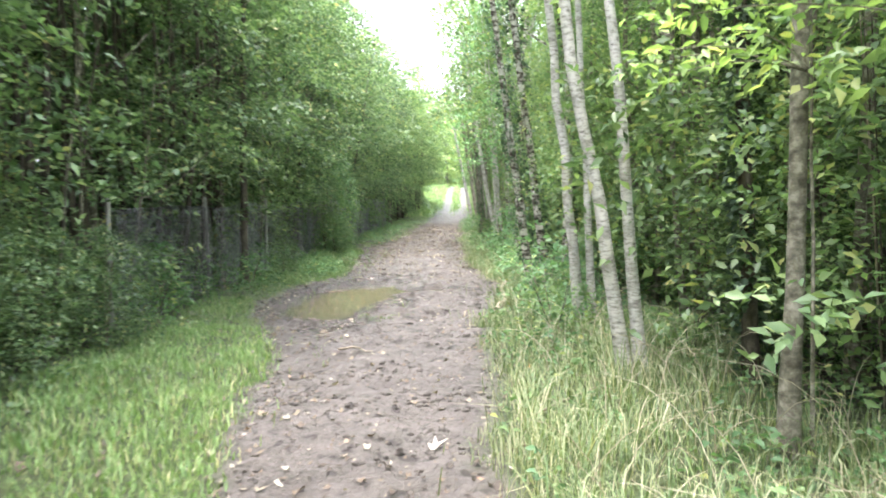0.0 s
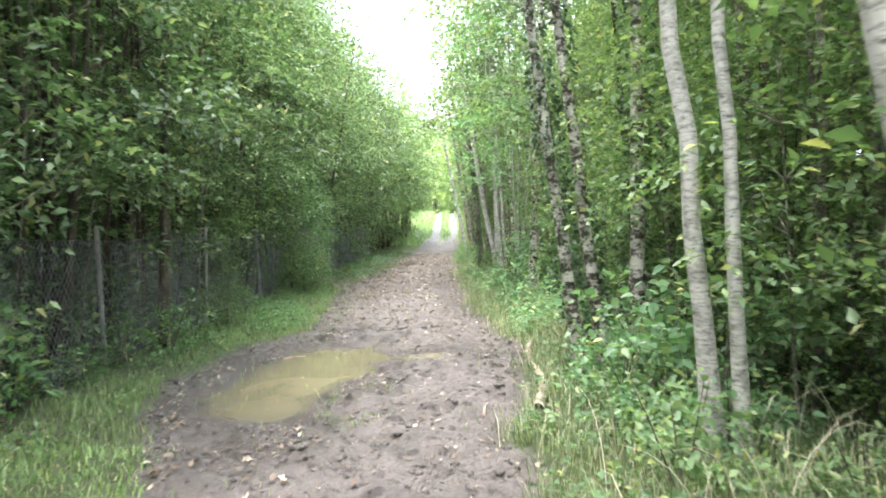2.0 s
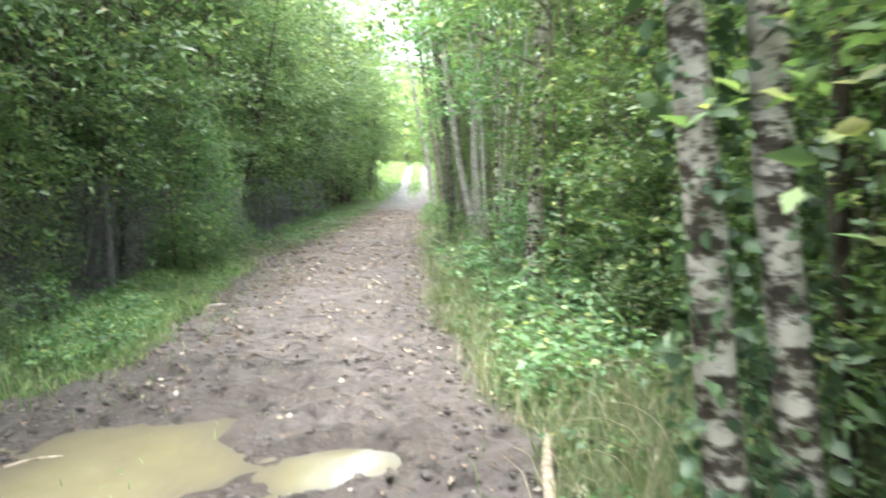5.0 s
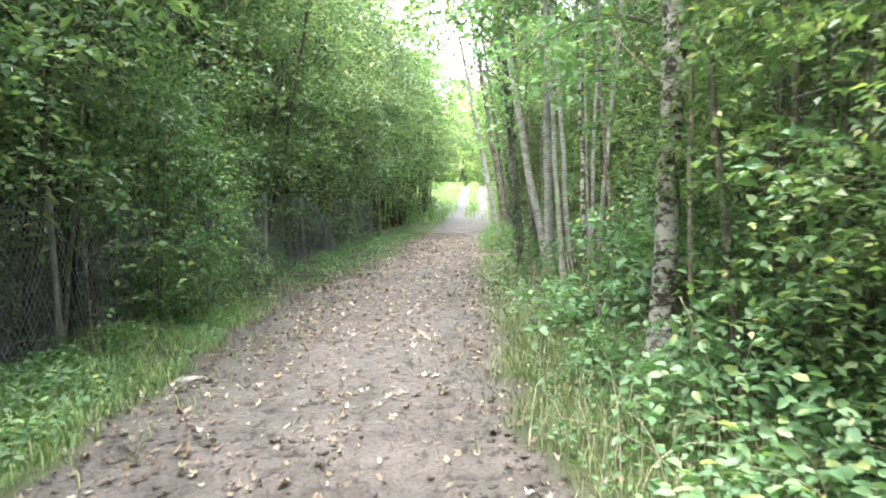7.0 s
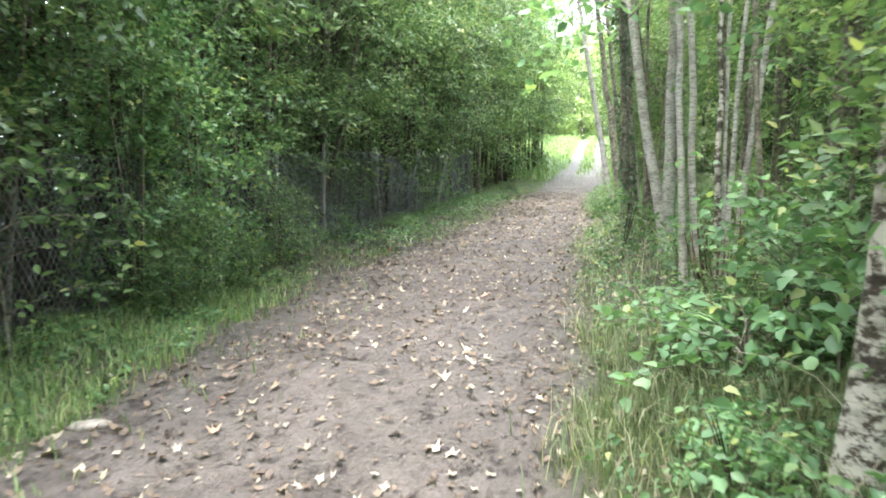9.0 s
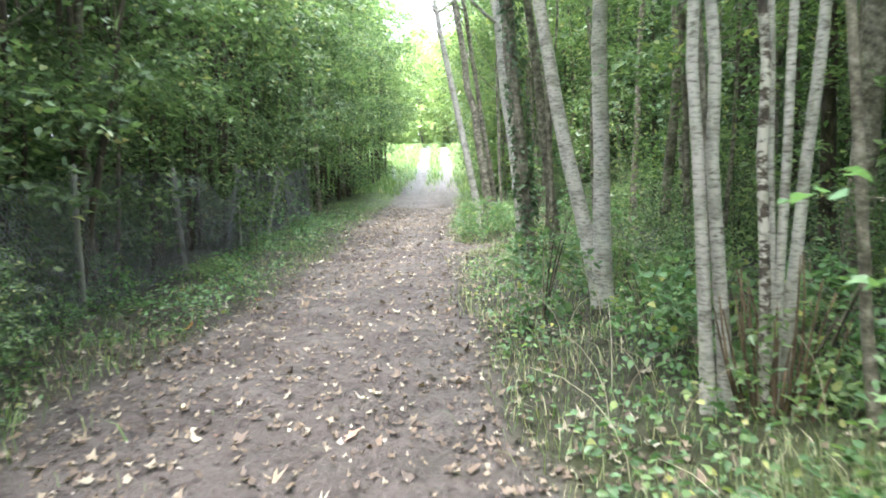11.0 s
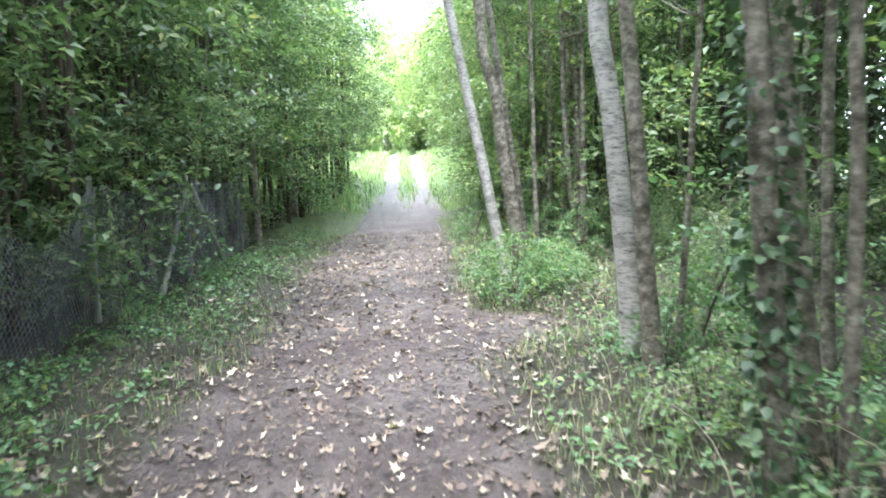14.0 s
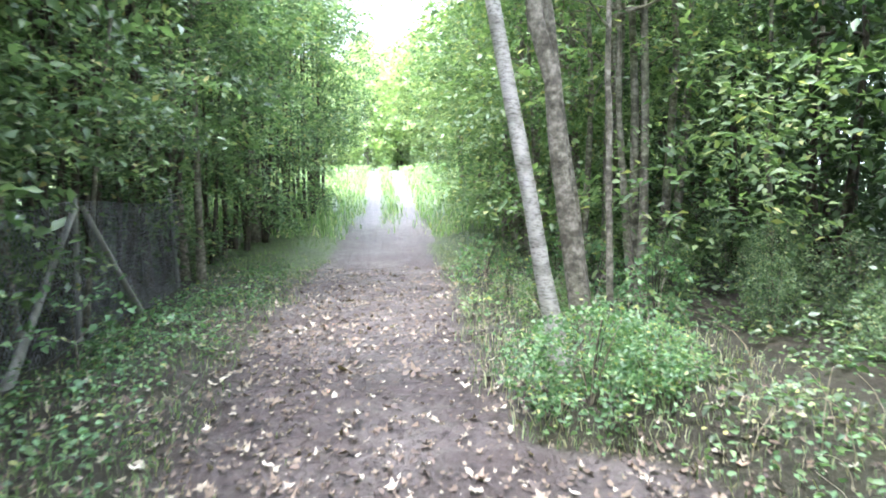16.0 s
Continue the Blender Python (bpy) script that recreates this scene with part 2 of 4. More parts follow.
def puddle_reach(x, y):
    best = np.full(np.shape(x), 9.0)
    for cx, cy, a, c, turn in PUDDLES:
        ct, st = math.cos(radians(turn)), math.sin(radians(turn))
        u, v = (x - cx) * ct + (y - cy) * st, -(x - cx) * st + (y - cy) * ct
        wob = 1 + 0.5 * vnoise(x * 2.2 + 5, y * 2.2, 3)
        best = np.minimum(best, np.sqrt((u / a) ** 2 + (v / c) ** 2) * wob)
    return best


def path_mask(x, y):
    wob = 0.5 * vnoise(x * 1.7, y * 1.7, 11) + 0.3 * vnoise(x * 6, y * 6, 12)
    inside = np.minimum(x - left_edge(y), right_edge(y) - x)
    m = smooth((inside + wob * 0.5 + 0.12) / 0.3)
    far = smooth((y - 40.5) / 7)
    mid = 0.5 * (left_edge(y) + right_edge(y))
    tracks = np.maximum(smooth(1.4 - np.abs(x - mid - 0.55) / 0.3), smooth(1.4 - np.abs(x - mid + 0.55) / 0.3))
    return m * (1 - far) + tracks * far * smooth((70 - y) / 6)


def height(x, y):
    x, y = np.asarray(x, float), np.asarray(y, float)
    d = np.clip(y - 31.5, 0, 30)
    z = np.where(d < 14, 0.0036 * d * d, 0.7056 + 0.1008 * (d - 14))
    out_r, out_l = x - right_edge(y), left_edge(y) - x
    z = z + 0.17 * smooth(out_r / 1.1) + 0.07 * smooth(out_l / 0.9) + 0.12 * smooth((out_l - 1.2) / 2)
    near = smooth((12 - np.abs(x)) / 4)
    m = path_mask(x, y)
    lumps = smooth((puddle_reach(x, y) - 0.2) / 2.2) * 0.05 * vnoise(x * 1.1, y * 1.1, 1) + 0.03 * vnoise(x * 3.3, y * 3.3, 2)
    prints = 0.055 * vnoise(x * 7.5, y * 6.0, 4) + 0.04 * vnoise(x * 15, y * 13, 5)
    churn = 0.6 + 0.9 * smooth(1.6 - np.hypot(x + 0.5, (y - 9.8) * 0.6) / 2.2)
    z = z + near * (lumps + prints * m * churn * smooth((puddle_reach(x, y) - 0.75) * 2) + (1 - m) * 0.06 * vnoise(x * 2.5, y * 2.5, 6))
    return z - 0.10 * smooth(1.45 - puddle_reach(x, y)) * smooth((12 - np.abs(x)) / 2)


def ground_z(x, y):
    return float(height(np.array([x]), np.array([y]))[0])


# ---- mesh helpers ----
def make_mesh(name, verts, tris, mat, flat=True):
    me = bpy.data.meshes.new(name)
    verts, tris = np.ascontiguousarray(verts, np.float32), np.ascontiguousarray(tris, np.int32)
    me.vertices.add(len(verts))
    me.vertices.foreach_set("co", verts.ravel())
    me.loops.add(tris.size)
    me.loops.foreach_set("vertex_index", tris.ravel())
    me.polygons.add(len(tris))
    me.polygons.foreach_set("loop_start", np.arange(len(tris), dtype=np.int32) * 3)
    me.update(calc_edges=True)
    if not flat:
        me.polygons.foreach_set("use_smooth", np.ones(len(tris), bool))
    me.materials.append(mat)
    return me


def part(name, me, parent, label=""):
    ob = new(name, me)
    ob.parent = parent
    return tagged(ob, label)


def empty(name, x, y, z=None):
    ob = new(name)
    ob.empty_display_size = 0.2
    ob.matrix_basis = pose(x, y, ground_z(x, y) - 0.02 if z is None else z)
    return ob


def joined(pieces):
    vs, ts, k = [], [], 0
    for v, t in pieces:
        vs.append(v)
        ts.append(t + k)
        k += len(v)
    return np.vstack(vs), np.vstack(ts)


def tube(points, radii, sides=8, rough=0.0, rng=None):
    """A bent, tapering limb through the points, closed at its tip."""
    p = np.asarray(points, float)
    r = np.asarray(radii, float)
    t = np.gradient(p, axis=0)
    t /= np.linalg.norm(t, axis=1)[:, None] + 1e-9
    ref = np.where(np.abs(t[:, 2:3]) > 0.9, [[1.0, 0, 0]], [[0, 0, 1.0]])
    u = np.cross(t, ref)
    u /= np.linalg.norm(u, axis=1)[:, None] + 1e-9
    w = np.cross(t, u)
    a = np.arange(sides) * 2 * np.pi / sides
    rr = np.repeat(r[:, None], sides, 1)
    if rng is not None and rough:
        rr = rr * (1 + rough * rng.uniform(-1, 1, rr.shape))
    v = p[:, None] + rr[..., None] * (np.cos(a)[None, :, None] * u[:, None] + np.sin(a)[None, :, None] * w[:, None])
    v = np.vstack([v.reshape(-1, 3), p[-1:] + t[-1:] * r[-1]])
    tri = []
    n = len(p)
    for i in range(n - 1):
        for j in range(sides):
            q = [i * sides + j, i * sides + (j + 1) % sides, (i + 1) * sides + (j + 1) % sides, (i + 1) * sides + j]
            tri += [(q[0], q[1], q[2]), (q[0], q[2], q[3])]
    tri += [((n - 1) * sides + j, (n - 1) * sides + (j + 1) % sides, n * sides) for j in range(sides)]
    return v, np.array(tri)


def unit(v):
    return v / (np.linalg.norm(v, axis=-1, keepdims=True) + 1e-9)


def leaves(pos, way, length, width, rng, shaped=False):
    """One folded leaf at each place, pointing its way."""
    n = len(pos)
    way = unit(way)
    up = unit(rng.normal(size=(n, 3)) * 0.55 + [0, 0, 1.0])
    side = unit(np.cross(way, up))
    nrm = np.cross(side, way)
    L = (length * rng.uniform(0.6, 1.25, n))[:, None]
    W = L * width
    tip = pos + way * L - nrm * L * rng.uniform(0.0, 0.3, (n, 1))
    if not shaped:
        mid = pos + way * L * 0.42 + nrm * L * 0.06
        v = np.stack([pos, mid + side * W * 0.5, tip, mid - side * W * 0.5], 1).reshape(-1, 3)
        base = (np.arange(n) * 4)[:, None, None]
        return v, (base + np.array([[0, 1, 2], [0, 2, 3]])).reshape(-1, 3)
    m1, m2 = pos + way * L * 0.3 + nrm * L * 0.08, pos + way * L * 0.68 + nrm * L * 0.05
    v = np.stack([pos, m1 + side * W * 0.48, m2 + side * W * 0.36, tip, m2 - side * W * 0.36, m1 - side * W * 0.48], 1).reshape(-1, 3)
    base = (np.arange(n) * 6)[:, None, None]
    return v, (base + np.array([[0, 1, 2], [0, 2, 3], [0, 3, 4], [0, 4, 5]])).reshape(-1, 3)


def lobed(pos, radius, rng):
    """Fallen lobed leaves: crumpled fans lying about flat."""
    n = len(pos)
    k = 10
    a = rng.uniform(0, 6.28, n)[:, None] + np.arange(k)[None] * 2 * np.pi / k
    r = radius * rng.uniform(0.5, 1.3, (n, 1)) * np.where(np.arange(k) % 2 == 0, 1.0, 0.5)[None] * rng.uniform(0.55, 1.3, (n, k))
    tilt = rng.normal(size=(n, 2, 1)) * 0.25
    x, y = r * np.cos(a) * rng.uniform(0.45, 1.1, (n, 1)), r * np.sin(a)
    z = np.maximum(x * tilt[:, 0] + y * tilt[:, 1] + rng.uniform(-0.1, 0.75, (n, k)) * r, -0.006)
    rim = np.stack([x, y, z], -1) + pos[:, None]
    v = np.concatenate([pos[:, None] + [0, 0, 0.004], rim], 1).reshape(-1, 3)
    t = np.array([(0, 1 + i, 1 + (i + 1) % k) for i in range(k)])
    return v, ((np.arange(n) * (k + 1))[:, None, None] + t).reshape(-1, 3)


def sprays(origins, ways, per, reach, length, width, rng, shaped=False):
    """Leafy twigs: leaves set alternately along each twig."""
    n = len(origins)
    ways = unit(ways)
    f = np.linspace(0.05, 1, per)[None, :, None]
    droop = np.array([0, 0, -0.35])
    pos = origins[:, None] + ways[:, None] * f * reach + droop * (f ** 2) * reach * rng.uniform(0.2, 1.2, (n, 1, 1))
    pos = pos + rng.normal(size=pos.shape) * reach * 0.05
    side = unit(np.cross(ways, rng.normal(size=(n, 3)) * 0.4 + [0, 0, 1]))
    sign = np.where(np.arange(per) % 2 == 0, 1.0, -1.0)[None, :, None]
    way = ways[:, None] * 0.7 + side[:, None] * sign + rng.normal(size=pos.shape) * 0.35
    return leaves(pos.reshape(-1, 3), way.reshape(-1, 3), length, width, rng, shaped)


def crown_points(n, profile, rng, gaps=0.35, inner=0.5):
    """Twig roots in a lumpy crown; profile: heights and radii."""
    zs, rs = zip(*profile)
    out = np.zeros((0, 3))
    while len(out) < n:
        z = rng.uniform(zs[0], zs[-1], n * 2)
        R = np.interp(z, zs, rs)
        keep = rng.uniform(0, max(rs), n * 2) < R
        a = rng.uniform(0, 2 * np.pi, n * 2)
        rr = R * (inner + (1 - inner) * np.sqrt(rng.uniform(0, 1, n * 2)))
        lump = vnoise(a * 1.3 + 7, z * 0.9, 21) + vnoise(a * 3 + 2, z * 2.2, 22)
        keep &= lump > -gaps + rng.uniform(-0.25, 0.25, n * 2)
        rr = rr * (1 + 0.5 * vnoise(a * 2, z * 1.3, 23))
        out = np.vstack([out, np.stack([rr * np.cos(a), rr * np.sin(a), z], 1)[keep]])
    return out[:n]


def crown_mesh(name, mat, seed, twigs, per, profile, length, width=0.5, reach=0.45, shaped=False, gaps=0.35, inner=0.5):
    rng = np.random.default_rng(seed)
    o = crown_points(twigs, profile, rng, gaps, inner)
    out = o * [1, 1, 0]
    ways = unit(out) + rng.normal(size=o.shape) * 0.6 + [0, 0, 0.15]
    v, t = sprays(o - unit(ways) * reach * 0.5, ways, per, reach, length, width, rng, shaped)
    return make_mesh(name, v, t, mat)


def clumped_crown(name, mat, seed, clumps, per_clump, per, profile, length, width=0.5, reach=0.4):
    """A crown of separate leafy clumps, each a layered spray of twigs, with dark gaps between them."""
    rng = np.random.default_rng(seed)
    c = crown_points(clumps, profile, rng, 0.6, 0.45)
    size = rng.uniform(0.22, 0.58, clumps)
    o = np.repeat(c, per_clump, 0)
    s = np.repeat(size, per_clump)[:, None]
    off = unit(rng.normal(size=o.shape)) * rng.uniform(0.25, 1, (len(o), 1)) ** 0.5 * [1.15, 1.15, 0.55]
    away = unit(np.repeat(c * [1, 1, 0], per_clump, 0))
    ways = off * [1, 1, 0.5] + away * 0.7 + rng.normal(size=o.shape) * 0.25 + [0, 0, 0.05]
    v, t = sprays(o + off * s, ways, per, reach, length, width, rng)
    return make_mesh(name, v, t, mat)


def stem_mesh(name, mat, seed, base, top, bend, r0, r1, sides=8, seg=9, rough=0.06):
    rng = np.random.default_rng(seed)
    f = np.linspace(0, 1, seg)[:, None]
    base, top, bend = np.array(base, float), np.array(top, float), np.array(bend, float)
    p = base + (top - base) * f + bend * (f * (1 - f) * 4)
    p = p + rng.normal(size=p.shape) * 0.0045 * np.linalg.norm(top - base) / 3 * np.minimum(f * 4, 1) * [1, 1, 0]
    g = f[:, 0]
    r = (r0 + (r1 - r0) * g) * (1 + 0.45 * np.exp(-g * 22))
    v, t = tube(p, r, sides, rough, rng)
    return make_mesh(name, v, t, mat, False), p

# ---- ground: one sheet to the horizon ----
def axis(a, c, step, far):
    inner = np.arange(a, c + step / 2, step)
    grow = np.cumsum(step * 1.35 ** np.arange(1, 60))
    grow = grow[grow < far]
    return np.concatenate([a - grow[::-1], inner, c + grow])


gx, gy = axis(-4.2, 3.4, 0.06, 500), axis(-3.0, 36.0, 0.07, 500)
GX, GY = np.meshgrid(gx, gy)
gv = np.stack([GX, GY, height(GX, GY)], -1).reshape(-1, 3)
nx, ny = len(gx), len(gy)
q = (np.arange(ny - 1)[:, None] * nx + np.arange(nx - 1)[None, :]).ravel()
gt = np.concatenate([np.stack([q, q + 1, q + nx + 1], 1), np.stack([q, q + nx + 1, q + nx], 1)])
ground_mesh = make_mesh("ground", gv, gt, M_GROUND, False)
mask = path_mask(GX, GY).ravel()
reach = puddle_reach(GX, GY).ravel()
wet = smooth((2.3 - reach) / 1.1) * 0.85 + 0.25 * smooth((vnoise(GX * 1.3, GY * 1.3, 31).ravel() - 0.05) * 4)
green = smooth((GY - 34) / 3) * 0.9 + 0.45 * smooth((3.4 - np.abs(GX + 0.3)) / 1.0) * (1 - 0.75 * smooth((GY - 17) / 4)) + 0.9 * smooth((np.abs(GX) - 9) / 4)
# Brown leaf mould and painted canopy shade, fading out towards the clearing.
mould_shade = smooth((GY - 14) / 9) * smooth((44 - GY) / 6) * np.clip(0.75 + 0.9 * vnoise(GX * 1.8, GY * 1.8, 33), 0, 1)
for key, val in (("mud", mask), ("wet", np.clip(wet * mask, 0, 1)), ("green", np.clip(green.ravel(), 0, 1)), ("mould_shade", np.clip(mould_shade.ravel(), 0, 1))):
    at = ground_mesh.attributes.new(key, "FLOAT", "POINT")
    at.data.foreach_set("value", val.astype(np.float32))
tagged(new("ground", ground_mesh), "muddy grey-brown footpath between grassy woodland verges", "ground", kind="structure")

# ---- puddles ----
for i, (cx, cy, a, c, turn) in enumerate(PUDDLES):
    k, rings = 64, 16
    level = (-0.056, -0.058, -0.060)[i]
    an = np.tile(np.arange(k) * 2 * np.pi / k, rings)
    rad = np.repeat(np.linspace(0.001, 1.35, rings), k)
    ct, st = math.cos(radians(turn)), math.sin(radians(turn))
    px, py = rad * a * np.cos(an), rad * c * np.sin(an)
    v = np.stack([px * ct - py * st, px * st + py * ct, 0 * an], 1)
    tri = []
    for g in range(rings - 1):
        for j in range(k):
            w = [g * k + j, g * k + (j + 1) % k, (g + 1) * k + (j + 1) % k, (g + 1) * k + j]
            tri += [(w[0], w[2], w[1]), (w[0], w[3], w[2])]
    me = make_mesh("puddle", v, np.array(tri), M_WATER)
    deep = level - height(v[:, 0] + cx, v[:, 1] + cy)
    me.attributes.new("depth", "FLOAT", "POINT").data.foreach_set("value", deep.astype(np.float32))
    ob = new("puddle", me)
    ob.matrix_basis = pose(cx, cy, level)
    tagged(ob, "still murky yellow-brown puddle in the muddy path" if i < 2 else "small shallow puddle reflecting the white sky", "puddle", kind="structure")

# ---- grass ----
def blades(n, xa, xb, ya, yb, tall, wide, seed, density, mat, name, label, lean=0.5):
    rng = np.random.default_rng(seed)
    x, y = rng.uniform(xa, xb, n), rng.uniform(ya, yb, n)
    keep = rng.uniform(0, 1, n) < density(x, y)
    x, y = x[keep], y[keep]
    n = len(x)
    z = height(x, y) - 0.01
    p = np.stack([x, y, z], 1)
    h = tall * rng.uniform(0.35, 1.2, n) * (0.75 + 0.9 * (vnoise(x * 1.4, y * 1.4, 41) + 0.5))
    a = rng.uniform(0, 2 * np.pi, n)
    b2 = a + rng.normal(size=n) * 0.6 + np.pi / 2
    side = np.stack([np.cos(a), np.sin(a), 0 * a], 1) * (wide * rng.uniform(0.6, 1.3, n))[:, None]
    over = np.stack([np.cos(b2), np.sin(b2), 0 * a], 1) * (h * rng.uniform(0.1, 1.0, n) * lean)[:, None]
    up = np.zeros((n, 3))
    up[:, 2] = h
    m = p + up * 0.6 + over * 0.35
    v = np.stack([p - side, p + side, m + side * 0.7, m - side * 0.7, p + up * (1 - 0.25 * lean) + over], 1).reshape(-1, 3)
    base = (np.arange(n) * 5)[:, None, None]
    t = (base + np.array([[0, 1, 2], [0, 2, 3], [3, 2, 4]])).reshape(-1, 3)
    return tagged(new(name, make_mesh(name, v, t, mat)), label, "grass", kind="stuff")


def off_path(x, y, soft):
    return 1 - path_mask(x, y) * (1 - soft)


blades(52000, -3.6, -0.9, -1.5, 12.5, 0.085, 0.004, 51, lambda x, y: off_path(x, y, 0.015) * smooth((x + 3.7) / 0.8) * (0.35 + 0.9 * (vnoise(x, y, 61) + 0.5)), M_GRASS, "grass_verge", "short bright green grass beside the path", 0.8)
blades(34000, -3.6, -1.2, 11.5, 43, 0.09, 0.004, 52, lambda x, y: off_path(x, y, 0.01) * smooth((x + 3.8) / 0.9) * (0.15 + 1.0 * (vnoise(x, y, 62) + 0.4)), M_GRASS, "grass_verge", "thin green grass along the fence", 0.8)
blades(60000, 0.1, 2.7, -1.5, 18, 0.20, 0.0035, 53, lambda x, y: off_path(x, y, 0.006) * smooth((3.1 - x) / 1.2) * (0.35 + 0.9 * (vnoise(x * 1.2, y * 1.2, 63) + 0.5)), M_STRAW, "grass_verge", "tall straw-coloured grass beneath the birches", 1.0)
blades(30000, -0.1, 2.4, 18, 43, 0.12, 0.0035, 54, lambda x, y: off_path(x, y, 0.006) * smooth((2.8 - x) / 1.2) * (0.3 + 0.9 * (vnoise(x * 1.2, y * 1.2, 64) + 0.5)), M_STRAW, "grass_verge", "mixed green and straw grass below the trees", 1.0)
blades(26000, -3.5, -1.6, 11.5, 19.5, 0.13, 0.005, 57, lambda x, y: off_path(x, y, 0.03) * smooth((x + 3.6) / 0.6) * smooth((20 - y) / 3) * (0.35 + 0.9 * (vnoise(x * 1.5, y * 1.5, 66) + 0.5)), M_GRASS, "grass_verge", "yellow-green grass strewn with leaves beside the path", 0.8)
blades(12000, -3.4, -0.9, -1.0, 7.5, 0.09, 0.006, 58, lambda x, y: off_path(x, y, 0.01) * smooth((x + 3.3) / 0.8), M_GRASS, "grass_verge", "short bright green grass beside the path", 0.9)
blades(5600, 0.65, 2.5, 0.5, 6.2, 0.34, 0.004, 59, lambda x, y: off_path(x, y, 0.0) * smooth((vnoise(x * 1.8, y * 1.8, 67) + 0.25) * 3), M_STRAW, "grass_verge", "long bent straw grass tussocks under the birches", 1.3)
blades(26000, -9, 12, 40, 64, 0.22, 0.02, 55, lambda x, y: off_path(x, y, 0.02), M_GRASS, "field_grass", "bright green grass of the open clearing", 0.6)


blades(1500, -1.1, -0.35, 7.9, 9.3, 0.06, 0.004, 56, lambda x, y: smooth((vnoise(x * 3, y * 3, 65) + 0.1) * 4) * smooth(1.3 - np.hypot((x + 0.72) / 0.4, (y - 8.6) / 0.7)), M_GRASS, "grass_tuft", "trodden green grass tufts in the mud", 1.0)

# ---- fallen leaves, clods and stones ----
def strewn(n, seed, size, density, mat, name, label, category, curl=0.25):
    rng = np.random.default_rng(seed)
    x, y = rng.uniform(-3.3, 2.2, n), rng.uniform(-1, 36, n)
    keep = rng.uniform(0, 1, n) < density(x, y)
    x, y = x[keep], y[keep]
    n = len(x)
    p = np.stack([x, y, height(x, y) + rng.uniform(0.004, 0.016, n)], 1)
    v, t = lobed(p, size, rng)
    return tagged(new(name, make_mesh(name, v, t, mat)), label, category, kind="stuff")


def litter_density(x, y):
    edge = np.minimum(np.abs(x - right_edge(y)), np.abs(x - left_edge(y) - 0.2) * 0.45)
    late = 0.10 + 0.85 * smooth((y - 12.5) / 4)
    return np.clip((late * (0.3 + 0.9 * np.exp(-edge / 0.45)) + 0.28 * np.exp(-edge / 0.18)) * smooth((puddle_reach(x, y) - 1.0) * 4) * (0.4 + 1.2 * (vnoise(x * 1.3, y * 1.3, 71) + 0.5)), 0, 1)


strewn(3400, 83, 0.050, litter_density, M_LITTER, "leaf_litter", "larger curled brown leaves scattered over the path", "fallen leaves")
strewn(34000, 81, 0.032, litter_density, M_LITTER, "leaf_litter", "brown and pale fallen leaves strewn over the path", "fallen leaves")
strewn(12000, 82, 0.024, lambda x, y: path_mask(x, y) * 0.6 * smooth((puddle_reach(x, y) - 1.0) * 4), M_LITTER, "leaf_litter", "small leaf scraps trodden into the mud", "fallen leaves")


def pebble_mesh(seed):
    rng = np.random.default_rng(seed)
    bm = bmesh.new()
    bmesh.ops.create_icosphere(bm, subdivisions=1, radius=1)
    for w in bm.verts:
        w.co *= rng.uniform(0.7, 1.2)
        w.co.z *= 0.5
    v = np.array([w.co[:] for w in bm.verts])
    t = np.array([[w.index for w in f.verts] for f in bm.faces])
    bm.free()
    return v, t


def clods(n, seed, xa, xb, ya, yb, small, big, mat, name, label, category):
    rng = np.random.default_rng(seed)
    v0, t0 = pebble_mesh(seed)
    x, y = rng.uniform(xa, xb, n), rng.uniform(ya, yb, n)
    keep = (path_mask(x, y) > 0.4) & (puddle_reach(x, y) > 1.05) & (vnoise(x * 2, y * 2, seed) + rng.uniform(-0.3, 0.3, n) > -0.05)
    x, y = x[keep], y[keep]
    n = len(x)
    s = small + (big - small) * rng.uniform(0, 1, n) ** 3
    a = rng.uniform(0, 6.28, n)
    c, d = np.cos(a)[:, None], np.sin(a)[:, None]
    sx, sy = v0[None, :, 0] * s[:, None] * rng.uniform(0.7, 1.6, (n, 1)), v0[None, :, 1] * s[:, None]
    v = np.stack([sx * c - sy * d + x[:, None], sx * d + sy * c + y[:, None], v0[None, :, 2] * s[:, None] + (height(x, y) + s * 0.15)[:, None]], -1).reshape(-1, 3)
    t = (t0[None] + (np.arange(n) * len(v0))[:, None, None]).reshape(-1, 3)
    me = make_mesh(name, v, t, mat)
    me.attributes.new("mud", "FLOAT", "POINT").data.foreach_set("value", np.ones(len(v), np.float32))
    return tagged(new(name, me), label, category, kind="stuff")


clods(16000, 91, -2.8, 1.0, 0, 14, 0.007, 0.034, M_GROUND, "mud_clods", "trodden clods of grey mud on the path", "mud")
clods(7000, 93, -2.7, 0.9, 14, 35, 0.005, 0.018, M_GROUND, "mud_clods", "small crumbs of dark mud on the path", "mud")
clods(900, 92, -2.4, 0.9, 0, 34, 0.008, 0.028, M_STONE, "gravel", "scattered small pale stones in the mud", "stones")

def big_leaf(x, y, size, mat, label, seed):
    rng = np.random.default_rng(seed)
    v, t = lobed(np.array([[0.0, 0, 0.012]]), size, rng)
    ob = new("fallen_leaf", make_mesh("fallen_leaf", v, t, mat))
    ob.matrix_basis = pose(x, y, ground_z(x, y) + 0.006, 0, 0, rng.uniform(0, 360))
    return tagged(ob, label, "leaf", "large fallen leaves")


